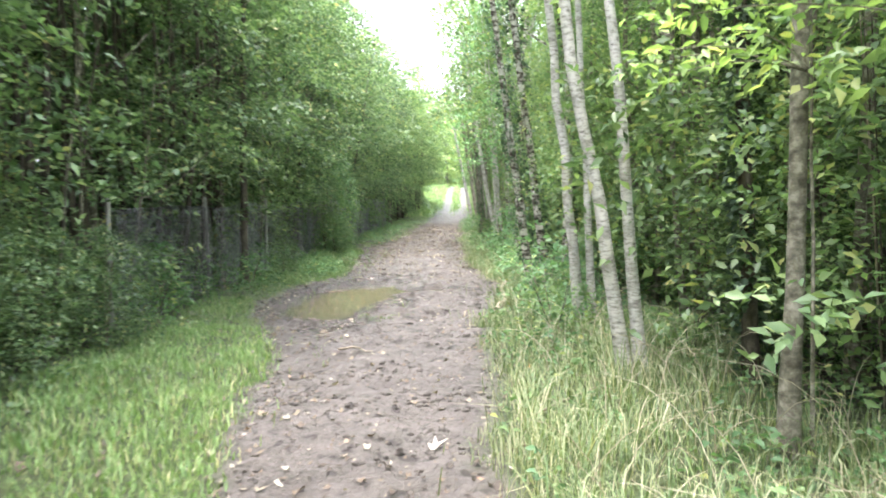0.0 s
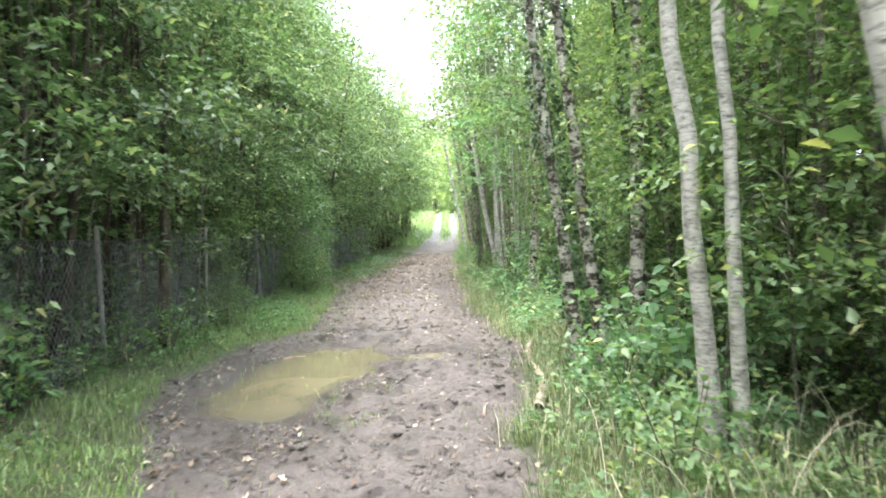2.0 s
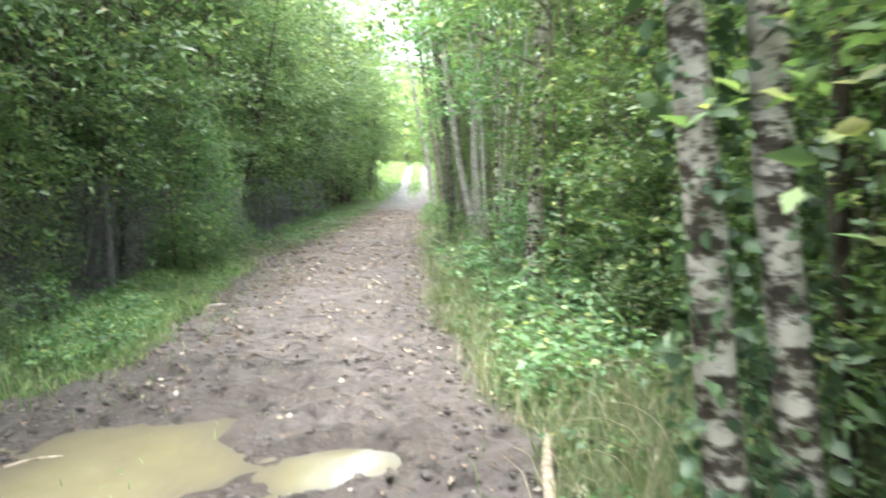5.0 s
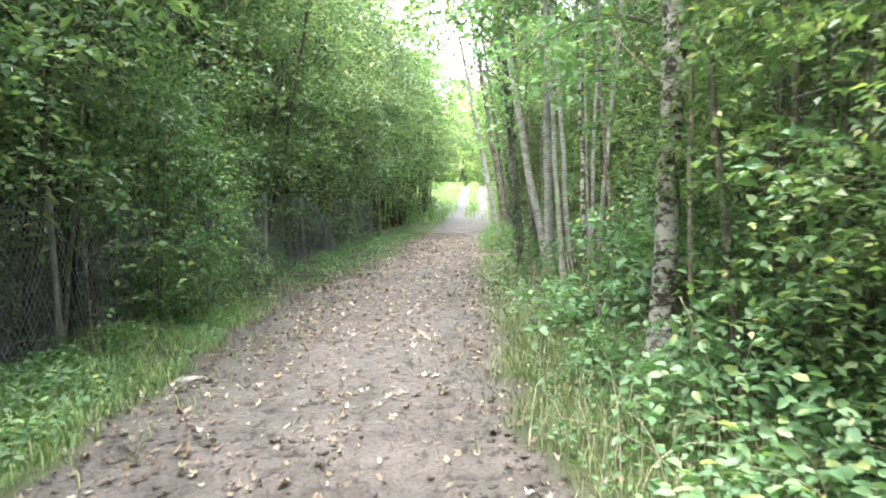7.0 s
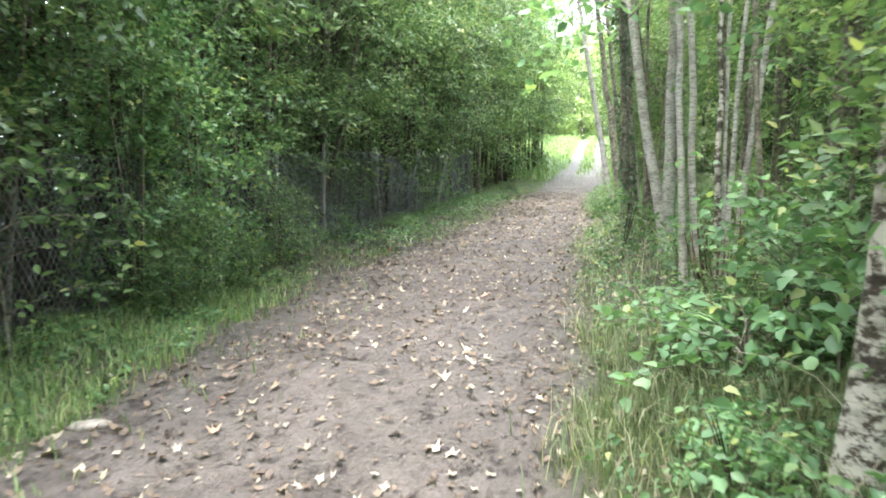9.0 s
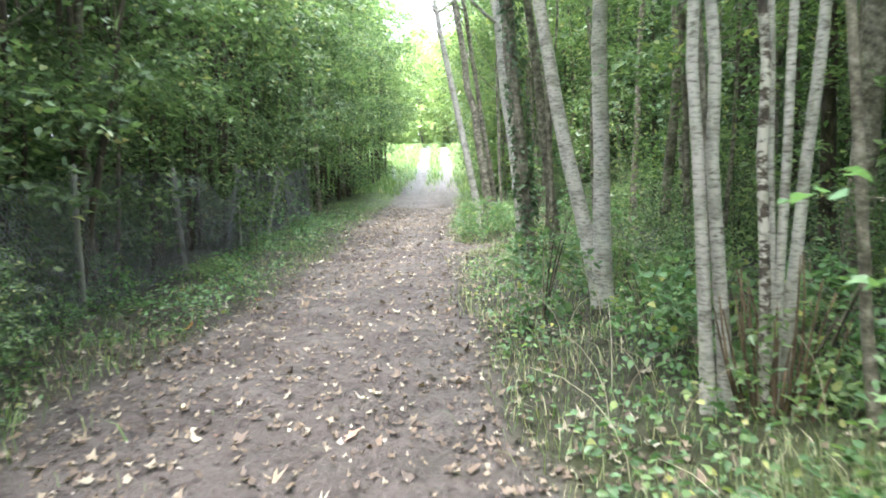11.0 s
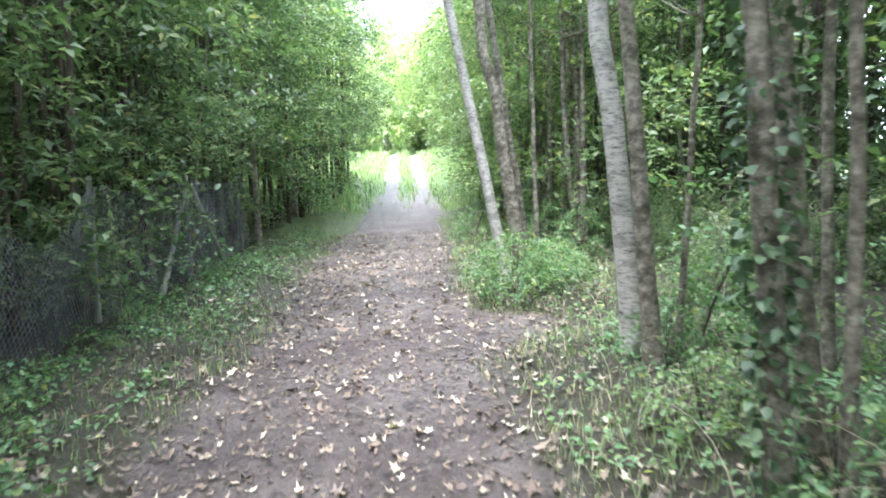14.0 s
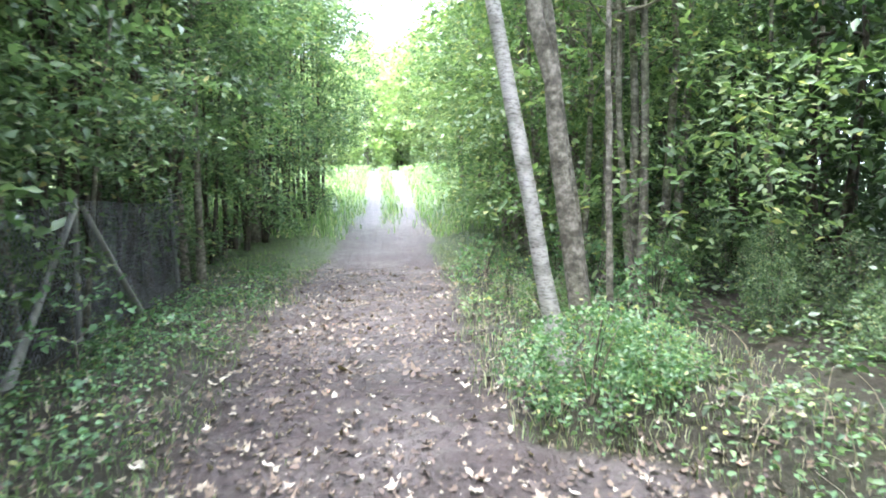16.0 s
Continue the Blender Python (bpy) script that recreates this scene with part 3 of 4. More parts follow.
M_PALE_LEAF = leaf_material("pale_dead_leaf", [(0.0, (0.40, 0.36, 0.28)), (1.0, (0.56, 0.52, 0.43))], 0.6, 0.1)
M_ORANGE_LEAF = leaf_material("orange_dead_leaf", [(0.0, (0.38, 0.14, 0.04)), (1.0, (0.46, 0.20, 0.06))], 0.6, 0.1)
for k, (x, y, size) in enumerate([(0.12, 3.6, 0.085), (0.55, 3.2, 0.06), (-2.3, 22.4, 0.08), (0.15, 20.8, 0.07), (-1.85, 25.6, 0.08), (-2.2, 28.7, 0.07), (-2.1, 24.7, 0.07), (-2.3, 28.4, 0.09), (-2.05, 27.5, 0.08), (-0.35, 17.4, 0.06), (-0.75, 17.2, 0.05), (-0.3, 16.7, 0.06), (0.3, 9.2, 0.05), (-0.8, 5.2, 0.05), (0.45, 13.2, 0.05), (-0.6, 19.6, 0.06), (-1.1, 21.3, 0.06), (-0.2, 22.6, 0.05)]):
    big_leaf(x, y, size * 0.72, M_PALE_LEAF, "large pale fallen leaf curled on the path", 860 + k)
for k, (x, y) in enumerate([(-2.05, 22.7), (-2.4, 21.6), (0.85, 5.3)]):
    big_leaf(x, y, 0.06, M_ORANGE_LEAF, "orange fallen leaf at the path edge", 880 + k)
v0, t0 = pebble_mesh(97)
ob = new("flat_stone", make_mesh("flat_stone", v0 * [0.12, 0.07, 0.06], t0, M_STONE))
ob.matrix_basis = pose(-2.05, 15.2, ground_z(-2.05, 15.2) + 0.01, 0, 0, 20)
tagged(ob, "flat bluish-grey stone in the grass edge", "stone")

# ---- the fence ----
FX, FY0, FY1 = -3.5, 7.0, 34.0


def fence_top(y):
    return 1.32 - 0.42 * math.exp(-((y - 26.1) / 0.55) ** 2) - 0.12 * math.exp(-((y - 13.5) / 0.8) ** 2) + 0.04 * math.sin(y * 1.7)


def fence_point(y, s):
    z0 = ground_z(FX, y)
    bulge = 0.09 * math.sin(y * 1.3) * math.sin(s * 3.1) + 0.18 * math.exp(-((y - 26.5) / 1.0) ** 2) * s
    return (FX + bulge, y, z0 + s * fence_top(y))


fence = new("chain_link_fence")
tagged(fence, "sagging grey chain-link fence with leaning posts in the undergrowth", "fence")
posts = [7.0, 10.0, 13.0, 16.0, 19.0, 22.0, 24.8, 27.4, 30.5, 33.9]
for i, y in enumerate(posts):
    rng = np.random.default_rng(300 + i)
    z0 = ground_z(FX, y)
    lean = rng.uniform(-0.08, 0.08)
    me, _ = stem_mesh("post", M_POST, 310 + i, (0, 0, -0.15), (lean, rng.uniform(-0.06, 0.06), 1.42), (0, 0, 0), 0.028, 0.026, 8, 4, 0.02)
    ob = part("post", me, fence)
    ob.matrix_basis = pose(FX - 0.05, y, z0)
for y0, y1 in ((28.9, 30.42), (32.0, 30.58)):
    me, _ = stem_mesh("strut", M_POST, 330, (FX + 0.06, y0, ground_z(FX, y0) - 0.05), (FX + 0.02, y1, ground_z(FX, y1) + 1.3), (0, 0, 0), 0.034, 0.03, 8, 4, 0.02)
    part("strut", me, fence, "pale diagonal fence strut")
for a, c in zip(posts, posts[1:]):
    pieces = []
    step = 0.065
    for sign in (1, -1):
        k = a - 1.4
        while k < c + 1.4:
            pts = []
            for s in np.linspace(0.02, 1, 7):
                y = k + sign * s * 1.32 * 0.62
                if a <= y <= c:
                    pts.append(fence_point(y, s))
            if len(pts) > 1:
                pieces.append(tube(pts, [0.0032] * len(pts), 3))
            k += step
    for s in (0.02, 0.52, 1.0):
        pieces.append(tube([fence_point(y, s) for y in np.linspace(a, c, 9)], [0.0025] * 9, 3))
    v, t = joined(pieces)
    part("wire_mesh", make_mesh("wire_mesh", v, t, M_WIRE), fence)

# ---- trees ----
HEDGE = [(0.35, 0.35), (1.2, 0.55), (1.7, 1.0), (2.4, 1.45), (3.8, 1.75), (5.5, 1.5), (7.0, 0.8), (7.8, 0.2)]
YOUNG = [(0.35, 0.6), (1.0, 0.95), (2.2, 1.1), (3.6, 1.2), (5.2, 1.1), (6.4, 0.7), (7.0, 0.2)]
WOOD = [(0.2, 1.0), (2.0, 1.5), (3.0, 1.8), (5.0, 2.1), (7.5, 1.7), (9.0, 0.5)]
FIELD = [(0.3, 1.6), (2.0, 2.6), (5.0, 3.0), (8.0, 2.2), (10.0, 0.5)]


def stems(tree, seed, count, spread, tall, r, mat):
    rng = np.random.default_rng(seed)
    for k in range(count):
        a = rng.uniform(0, 6.28)
        foot = np.array([math.cos(a), math.sin(a), 0]) * 0.18 * (count > 1)
        top = np.array([math.cos(a) * spread, math.sin(a) * spread, tall * rng.uniform(0.75, 1.0)]) * [rng.uniform(0.4, 1), rng.uniform(0.4, 1), 1]
        me, p = stem_mesh("stem", mat, seed * 10 + k, foot + [0, 0, -0.1], top, rng.normal(size=3) * [0.15, 0.15, 0], r * rng.uniform(0.7, 1.15), 0.012, 6, 8)
        part("stem", me, tree)
        for j in range(3):
            i = rng.integers(3, 7)
            b = rng.uniform(0, 6.28)
            end = p[i] + np.array([math.cos(b) * 0.9, math.sin(b) * 0.9, rng.uniform(0.3, 0.9)])
            me, _ = stem_mesh("limb", mat, seed * 10 + k * 3 + j, p[i], end, (0, 0, -0.08), r * 0.35, 0.005, 5, 5)
            part("limb", me, tree)


def grove_tree(name, crown_name, mat, seed, profile, twigs, per, length, bark_mat, stem_count, label, category, group, width=0.5, reach=0.45, gaps=0.35, r=0.045, inner=0.5, clumps=0):
    tree = new(name)
    stems(tree, seed, stem_count, 0.5, profile[-1][0] * 0.92, r, bark_mat)
    if clumps:
        me = clumped_crown("crown", mat, seed, clumps, twigs // clumps, per, profile, length, width, reach)
    else:
        me = crown_mesh("crown", mat, seed, twigs, per, profile, length, width, reach, False, gaps, inner)
    part("crown", me, tree, crown_name)
    return tagged(tree, label, category, group)


def plant_rows(kinds, spots, seed):
    """Sets the kinds out over the spots; the first of each kind is the built one."""
    rng = np.random.default_rng(seed)
    used = set()
    for i, (x, y, s) in enumerate(spots):
        k = int(rng.integers(0, len(kinds)))
        m = pose(x, y, ground_z(x, y) - 0.03, 0, 0, rng.uniform(0, 360)) @ Matrix.Diagonal((s, s, s * rng.uniform(0.92, 1.08), 1))
        if k in used:
            copy_thing(kinds[k], m)
        else:
            used.add(k)
            kinds[k].matrix_basis = m
    return used


def row(x, y0, y1, step, jx, seed, s0=0.9, s1=1.15):
    rng = np.random.default_rng(seed)
    out, y = [], y0
    while y < y1:
        out.append((x + rng.uniform(-jx, jx), y + rng.uniform(-0.3, 0.3) * step, rng.uniform(s0, s1)))
        y += step
    return out


hedge_kinds = [grove_tree("hedge_tree", "small dark green leaves on drooping twigs", M_HEDGE, 400 + k, HEDGE, 980, 10, 0.095, M_BROWN, 4, "dense dark green hedge tree with thin brown stems", "tree", "hedge trees behind the fence", clumps=49) for k in range(4)]
# Rows begin behind the start; the trees there are unseen, added for shade.
plant_rows(hedge_kinds, row(-4.35, -8, 32, 1.05, 0.35, 1, 0.82, 1.22) + [(-4.3 + 0.12 * (y - 31.5), y, 1.05 + 0.2 * math.sin(y * 5)) for y in np.arange(32, 47.5, 1.05)], 2)
young_kinds = [grove_tree("young_tree", "light green leaves", M_LIGHT, 420 + k, YOUNG, 684, 10, 0.08, M_GREY, 3, "slender young tree with light green leaves", "tree", "young trees beside the path", clumps=38) for k in range(4)]
spots = row(3.05, -7, 23.5, 1.15, 0.3, 3, 0.85, 1.15) + row(2.35, 31.5, 46, 1.1, 0.25, 4, 1.0, 1.35) + row(2.35, 10.6, 16.2, 1.0, 0.2, 41, 0.5, 0.8) + row(2.55, 6.8, 10.6, 1.0, 0.2, 42, 0.6, 0.85)
spots = [p for p in spots if not (16.8 < p[1] < 21.6 and p[0] < 3.6)] + [(4.1, 17.6, 0.9), (4.3, 19.4, 1.0), (4.2, 21.0, 0.95)]
plant_rows(young_kinds, spots, 5)
wood_kinds = [grove_tree("woodland_tree", "green leaf mass darkened for the shade inside the wood", M_DARK, 440 + k, WOOD, 420, 9, 0.17, M_BROWN, 2, "tall dark woodland tree", "tree", "trees of the surrounding wood", reach=0.8, r=0.09, inner=0.3) for k in range(3)]
# Outer rows fill the gaps and block backlight; those below y = 0 are unseen.
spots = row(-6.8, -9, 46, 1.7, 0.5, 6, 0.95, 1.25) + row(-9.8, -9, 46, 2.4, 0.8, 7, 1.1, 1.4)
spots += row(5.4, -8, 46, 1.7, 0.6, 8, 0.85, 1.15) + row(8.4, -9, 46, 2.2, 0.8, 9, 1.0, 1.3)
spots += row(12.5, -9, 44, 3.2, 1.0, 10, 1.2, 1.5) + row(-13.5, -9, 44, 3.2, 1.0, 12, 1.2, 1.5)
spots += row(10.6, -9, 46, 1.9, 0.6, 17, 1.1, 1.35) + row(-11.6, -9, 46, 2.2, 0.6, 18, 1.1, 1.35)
# Unseen row across the path behind the start, added to close off light.
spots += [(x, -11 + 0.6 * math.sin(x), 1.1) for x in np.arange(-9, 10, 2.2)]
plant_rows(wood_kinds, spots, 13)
over_kinds = [grove_tree("maple_tree", "yellow-green leaves arching over the path", M_LIGHT, 480 + k, [(1.6, 0.6), (3.0, 1.6), (5.0, 2.5), (7.0, 2.2), (8.8, 0.6)], 800, 10, 0.11, M_GREY, 2, "tall maple with yellow-green leaves arching over the path", "tree", "maples over the path", reach=0.6, r=0.07, clumps=50) for k in range(2)]
plant_rows(over_kinds, [(3.0, 37.5, 1.0), (-3.5, 34.5, 1.0), (3.2, 42.5, 0.95), (-3.3, 39.5, 1.0), (3.3, 33.0, 0.9), (3.2, 20.5, 0.85)], 15)
field_kinds = [grove_tree("field_tree", "pale green leaves with haze and sky glow in their colour", M_FIELD, 460 + k, FIELD, 800, 9, 0.40, M_GREY, 2, "pale green tree at the edge of the clearing", "tree", "trees round the clearing", reach=1.1, r=0.14, inner=0.3) for k in range(3)]
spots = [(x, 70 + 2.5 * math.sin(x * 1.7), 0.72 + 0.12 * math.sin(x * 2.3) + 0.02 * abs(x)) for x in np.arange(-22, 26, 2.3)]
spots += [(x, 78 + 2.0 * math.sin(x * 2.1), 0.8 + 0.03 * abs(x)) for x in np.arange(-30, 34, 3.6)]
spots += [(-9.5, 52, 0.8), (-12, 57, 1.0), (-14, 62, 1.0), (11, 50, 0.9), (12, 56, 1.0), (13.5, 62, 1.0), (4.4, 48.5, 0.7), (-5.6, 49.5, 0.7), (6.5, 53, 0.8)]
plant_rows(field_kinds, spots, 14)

# ---- birches and other single trunks beside the path ----
TOP = [(0.0, 0.3), (0.9, 0.9), (2.2, 1.15), (3.8, 0.8), (4.6, 0.2)]
top_kinds = [crown_mesh("crown", M_LIGHT, 470 + k, 320, 8, TOP, 0.065, 0.6, 0.5, False, 0.3, 0.2) for k in range(3)]


def trunk_tree(name, x, y, lean, bend, r, mat, label, tall=7.0, category="tree", group="", crown=True, seed=0, ivy=0.0, foot=True):
    """A single trunk; lean: sideways metres for each metre of height along x and y; bend: bow of its middle."""
    tree = empty(name, x, y)
    tagged(tree, label, category, group)
    top = (lean[0] * tall, lean[1] * tall, tall)
    me, p = stem_mesh("trunk", mat, 500 + seed, (0, 0, -0.12), top, (*bend, 0), r, r * 0.4, 12, 16, 0.05)
    part("trunk", me, tree)
    rng = np.random.default_rng(520 + seed)
    for j in range(5):
        i = 7 + j + int(rng.integers(0, 3))
        a = rng.uniform(0, 6.28)
        end = p[i] + np.array([math.cos(a), math.sin(a), 0.7]) * rng.uniform(0.7, 1.2)
        me, _ = stem_mesh("limb", mat, 540 + seed * 6 + j, p[i], end, (0, 0, -0.1), r * 0.28, 0.006, 6, 6)
        part("limb", me, tree)
    if crown:
        ob = part("crown", top_kinds[seed % 3], tree, "light green birch leaves")
        # Crowns widened and raised out of view, added to shade hedge and path.
        spread = 1.3 if 12 < y < 25 and 0 < x < 2 else 1.0
        ob.matrix_basis = pose(*(p[11] * [1, 1, 0] + [0, 0, 4.6 + 1.9 * (spread - 1)]), 0, 0, rng.uniform(0, 360)) @ Matrix.Diagonal((spread, spread, 1, 1))
    if ivy:
        n = int(3200 * ivy)
        f = rng.uniform(0.0, 0.62, n) ** 0.9
        c = np.stack([np.interp(f, np.linspace(0, 1, len(p)), p[:, k]) for k in range(3)], 1)
        a = rng.uniform(0, 6.28, n)
        out = np.stack([np.cos(a), np.sin(a), 0 * a], 1)
        keep = vnoise(a * 1.2, f * 14, 77 + seed) > -0.15
        v, t = leaves((c + out * (r + rng.uniform(0, 0.07, (n, 1))))[keep], (out + [0, 0, -0.6] + rng.normal(size=(n, 3)) * 0.5)[keep], 0.055, 0.85, rng, True)
        part("ivy", make_mesh("ivy", v, t, M_IVY), tree, "dark glossy ivy leaves")
    return tree


PALE = "slender birch with pale banded bark"
ROUGH = "birch with dark fissured bark and white patches"
BY = "birches beside the path"
trunk_tree("birch_tree", 1.88, 2.95, (0.03, 0.01), (-0.03, 0), 0.047, M_GREY, "thin straight pale grey trunk in the verge", seed=1, group=BY)
trunk_tree("ivy_tree", 2.30, 4.4, (-0.06, 0), (0.03, 0), 0.055, M_BROWN, "dark trunk wrapped in ivy", seed=2, ivy=1.0)
trunk_tree("birch_tree", 1.50, 4.6, (-0.17, 0.0), (0.0, 0), 0.052, M_BIRCH, PALE + " leaning over the path", seed=3, group=BY)
trunk_tree("birch_tree", 1.60, 4.62, (-0.085, 0.01), (0.0, 0), 0.047, M_BIRCH, PALE, seed=4, group=BY)
trunk_tree("birch_tree", 1.48, 6.5, (-0.10, 0.0), (0.0, 0), 0.055, M_BIRCH, PALE, seed=5, group=BY)
trunk_tree("birch_tree", 1.58, 6.4, (-0.045, 0.02), (0.0, 0), 0.042, M_BIRCH, PALE, seed=6, group=BY)
trunk_tree("birch_tree", 1.27, 9.2, (-0.13, 0.0), (0.0, 0), 0.062, M_BIRCH_ROUGH, ROUGH, seed=7, ivy=0.4, group=BY)
trunk_tree("birch_tree", 1.49, 9.22, (-0.125, 0.0), (0.0, 0), 0.062, M_BIRCH_ROUGH, ROUGH, seed=8, ivy=0.25, group=BY)
trunk_tree("birch_tree", 1.69, 8.93, (0.006, 0.0), (0.0, 0), 0.072, M_BIRCH_ROUGH, ROUGH, seed=9, ivy=0.3, group=BY)
trunk_tree("young_tree", 2.06, 10.0, (-0.08, 0.0), (0.0, 0), 0.04, M_BROWN, "thin dark trunk behind the birches", seed=10)
trunk_tree("forked_tree", 1.50, 15.0, (0.05, 0.0), (-0.02, 0), 0.09, M_BIRCH_ROUGH, "mottled grey forked trunk among leaves", seed=11)
trunk_tree("young_tree", 1.52, 15.05, (-0.02, 0.03), (0.12, 0), 0.05, M_BIRCH_ROUGH, "second trunk of the forked tree", seed=12)
trunk_tree("bare_sapling", 1.56, 14.3, (0.0, 0.0), (-0.06, 0), 0.017, M_TWIG, "thin pale bare sapling stem", tall=3.2, seed=13, crown=False)
CL = "stems of the birch clump"
for k, (dx, ln, r) in enumerate([(-0.28, -0.065, 0.034), (-0.16, -0.07, 0.036), (-0.01, -0.035, 0.028), (0.03, 0.03, 0.026), (0.08, 0.10, 0.034), (0.02, -0.01, 0.02)]):
    trunk_tree("birch_tree", 1.56 + dx, 18.8 + 0.05 * math.sin(k * 2), (ln, 0.01 * (k - 2)), (0.0, 0), r, M_BIRCH if k != 2 else M_BIRCH_ROUGH, "thin birch stem of a crowded clump", seed=14 + k, group=CL)
trunk_tree("birch_tree", 1.40, 21.5, (-0.15, 0.14), (-0.12, 0), 0.075, M_BIRCH, "leaning white birch trunk joined low to its twin", seed=20, group=BY)
trunk_tree("birch_tree", 1.34, 21.42, (-0.005, 0.0), (0.0, 0), 0.082, M_BIRCH, "upright white birch trunk joined low to its twin", seed=21, group=BY)
trunk_tree("slim_tree", 2.50, 23.5, (0.065, 0.0), (0.04, 0), 0.065, M_GREY, "grey trunk behind the white birches", seed=22)
trunk_tree("slim_tree", 1.15, 22.9, (-0.02, 0.0), (0.0, 0), 0.03, M_GREY, "thin grey trunk behind the white birches", seed=23)
trunk_tree("slim_tree", 2.75, 20.1, (0.04, 0.0), (0.0, 0), 0.10, M_GREY, "stout grey-brown trunk in the wood", seed=24)
trunk_tree("ivy_tree", 0.97, 23.05, (-0.08, 0.0), (0.0, 0), 0.055, M_GREY, "grey trunk half wrapped in ivy", seed=25, ivy=0.55)
trunk_tree("slim_tree", 1.32, 23.4, (-0.11, 0.0), (0.0, 0), 0.06, M_GREY, "grey trunk beside the ivy-clad one", seed=26)
trunk_tree("birch_tree", 1.17, 25.37, (-0.115, 0.0), (0.02, 0), 0.09, M_BIRCH, "pale twin trunk close to the path", seed=27, group=BY)
trunk_tree("birch_tree", 1.13, 24.9, (-0.09, 0.0), (0.02, 0), 0.06, M_GREY, "darker twin trunk close to the path", seed=28, group=BY)
trunk_tree("sapling", 1.42, 25.25, (0.06, 0.0), (0, 0), 0.028, M_GREY, "thin leaning sapling stem", tall=4.5, seed=29)
trunk_tree("birch_tree", 0.80, 29.0, (-0.19, 0.0), (-0.02, 0), 0.075, M_BIRCH, "bowed pale trunk leaning towards the path", seed=30, group=BY)
trunk_tree("birch_tree", 0.97, 28.9, (-0.155, 0.0), (0.03, 0), 0.085, M_GREY, "pale grey trunk of a close group", seed=31, group=BY)
trunk_tree("birch_tree", 1.12, 29.3, (-0.14, 0.0), (0.0, 0), 0.06, M_GREY, "thinner grey trunk of a close group", seed=32, group=BY)
trunk_tree("sapling", 1.16, 28.9, (0.0, 0.0), (-0.06, 0), 0.032, M_GREY, "thin straight sapling with forked branches", tall=5.0, seed=33)
trunk_tree("thin_tree", -3.42, 11.2, (0.035, 0.0), (0, 0), 0.07, M_BROWN, "bare brown trunk at the fence", seed=34)
for k in range(16):
    rng = np.random.default_rng(600 + k)
    trunk_tree("slim_tree", rng.uniform(2.6, 7.5), 22 + k * 1.0, (rng.uniform(-0.05, 0.05), 0), (rng.uniform(-0.1, 0.1), 0), rng.uniform(0.035, 0.085), M_GREY if k % 3 else M_BROWN, "slim trunk in the shaded wood", seed=35 + k, group="trunks in the wood", crown=k % 2 == 0)
for k in range(14):
    rng = np.random.default_rng(640 + k)
    trunk_tree("thin_tree", rng.uniform(-4.6, -3.75), 1.5 + k * 2.4, (rng.uniform(-0.04, 0.08), 0), (rng.uniform(-0.1, 0.1), 0), rng.uniform(0.03, 0.06), M_BROWN if k % 3 else M_GREY, "thin brown trunk behind the fence", seed=55 + k, group="trunks behind the fence", crown=False)

for k in range(14):
    rng = np.random.default_rng(680 + k)
    trunk_tree("thin_tree", rng.uniform(-4.4, -3.65), 18.5 + k * 1.25, (rng.uniform(-0.16, 0.2), rng.uniform(-0.12, 0.12)), (rng.uniform(-0.25, 0.25), 0), rng.uniform(0.022, 0.05), M_BROWN if k % 2 else M_GREY, "thin leaning trunk behind the fence", seed=75 + k, group="trunks behind the fence", crown=False)

for k in range(34):
    rng = np.random.default_rng(720 + k)
    trunk_tree("thin_tree", rng.uniform(-4.0, -3.6), 1.0 + k * 0.62, (rng.uniform(-0.10, 0.14), rng.uniform(-0.1, 0.1)), (rng.uniform(-0.15, 0.15), 0), rng.uniform(0.010, 0.022), M_GREY if k % 3 else M_BROWN, "thin whippy bare-stemmed tree in the hedge", tall=rng.uniform(3.2, 5.5), seed=100 + k, group="whippy trees of the hedge", crown=False)

for k, (x, y, lean) in enumerate([(1.95, 24.3, -0.05), (1.7, 33.8, -0.05), (2.4, 22.2, -0.06)]):
    trunk_tree("slim_tree", x, y, (lean, 0), (0.05, 0), 0.034, M_GREY, "tall slim tree with bare upper twigs", tall=9.5, seed=140 + k, group="tall slim trees")

# ---- low growth ----
LOW = [(0.03, 0.32), (0.25, 0.42), (0.5, 0.36), (0.72, 0.12)]
def bush(name, mat, seed, twigs, per, profile, length, label, category, group, width=0.6, reach=0.22, shaped=True):
    ob = new(name)
    rng = np.random.default_rng(seed)
    for k in range(5):
        a = rng.uniform(0, 6.28)
        me, _ = stem_mesh("stem", M_TWIG if k % 2 else M_BROWN, seed * 7 + k, (0, 0, -0.05), (math.cos(a) * 0.25, math.sin(a) * 0.25, profile[-1][0] * 0.9), (0, 0, 0.05), 0.008, 0.003, 5, 5)
        part("stem", me, ob)
    part("foliage", crown_mesh("foliage", mat, seed, twigs, per, profile, length, width, reach, shaped, 0.5, 0.2), ob)
    return tagged(ob, label, category, group)


weeds = [bush("bramble", M_BROAD if k % 2 else M_LIGHT, 700 + k, 70, 6, LOW, 0.065, "low green bramble in the grass verge", "bush", "brambles beside the path") for k in range(4)]
rng = np.random.default_rng(70)
spots = []
for y in np.arange(-1.0, 35.0, 0.42):
    x = float(right_edge(y)) + rng.uniform(0.45, 2.2)
    spots.append((x, y, rng.uniform(0.55, 1.15)))
for y in np.arange(7.0, 35.0, 0.75):
    spots.append((rng.uniform(-3.7, -2.95), y, rng.uniform(0.4, 0.85) * (0.6 if y > 25 or 14.5 < y < 17 else 1)))
for y in np.arange(-2.0, 9.0, 0.6):
    spots.append((rng.uniform(-4.2, -3.3), y, rng.uniform(0.7, 1.2)))
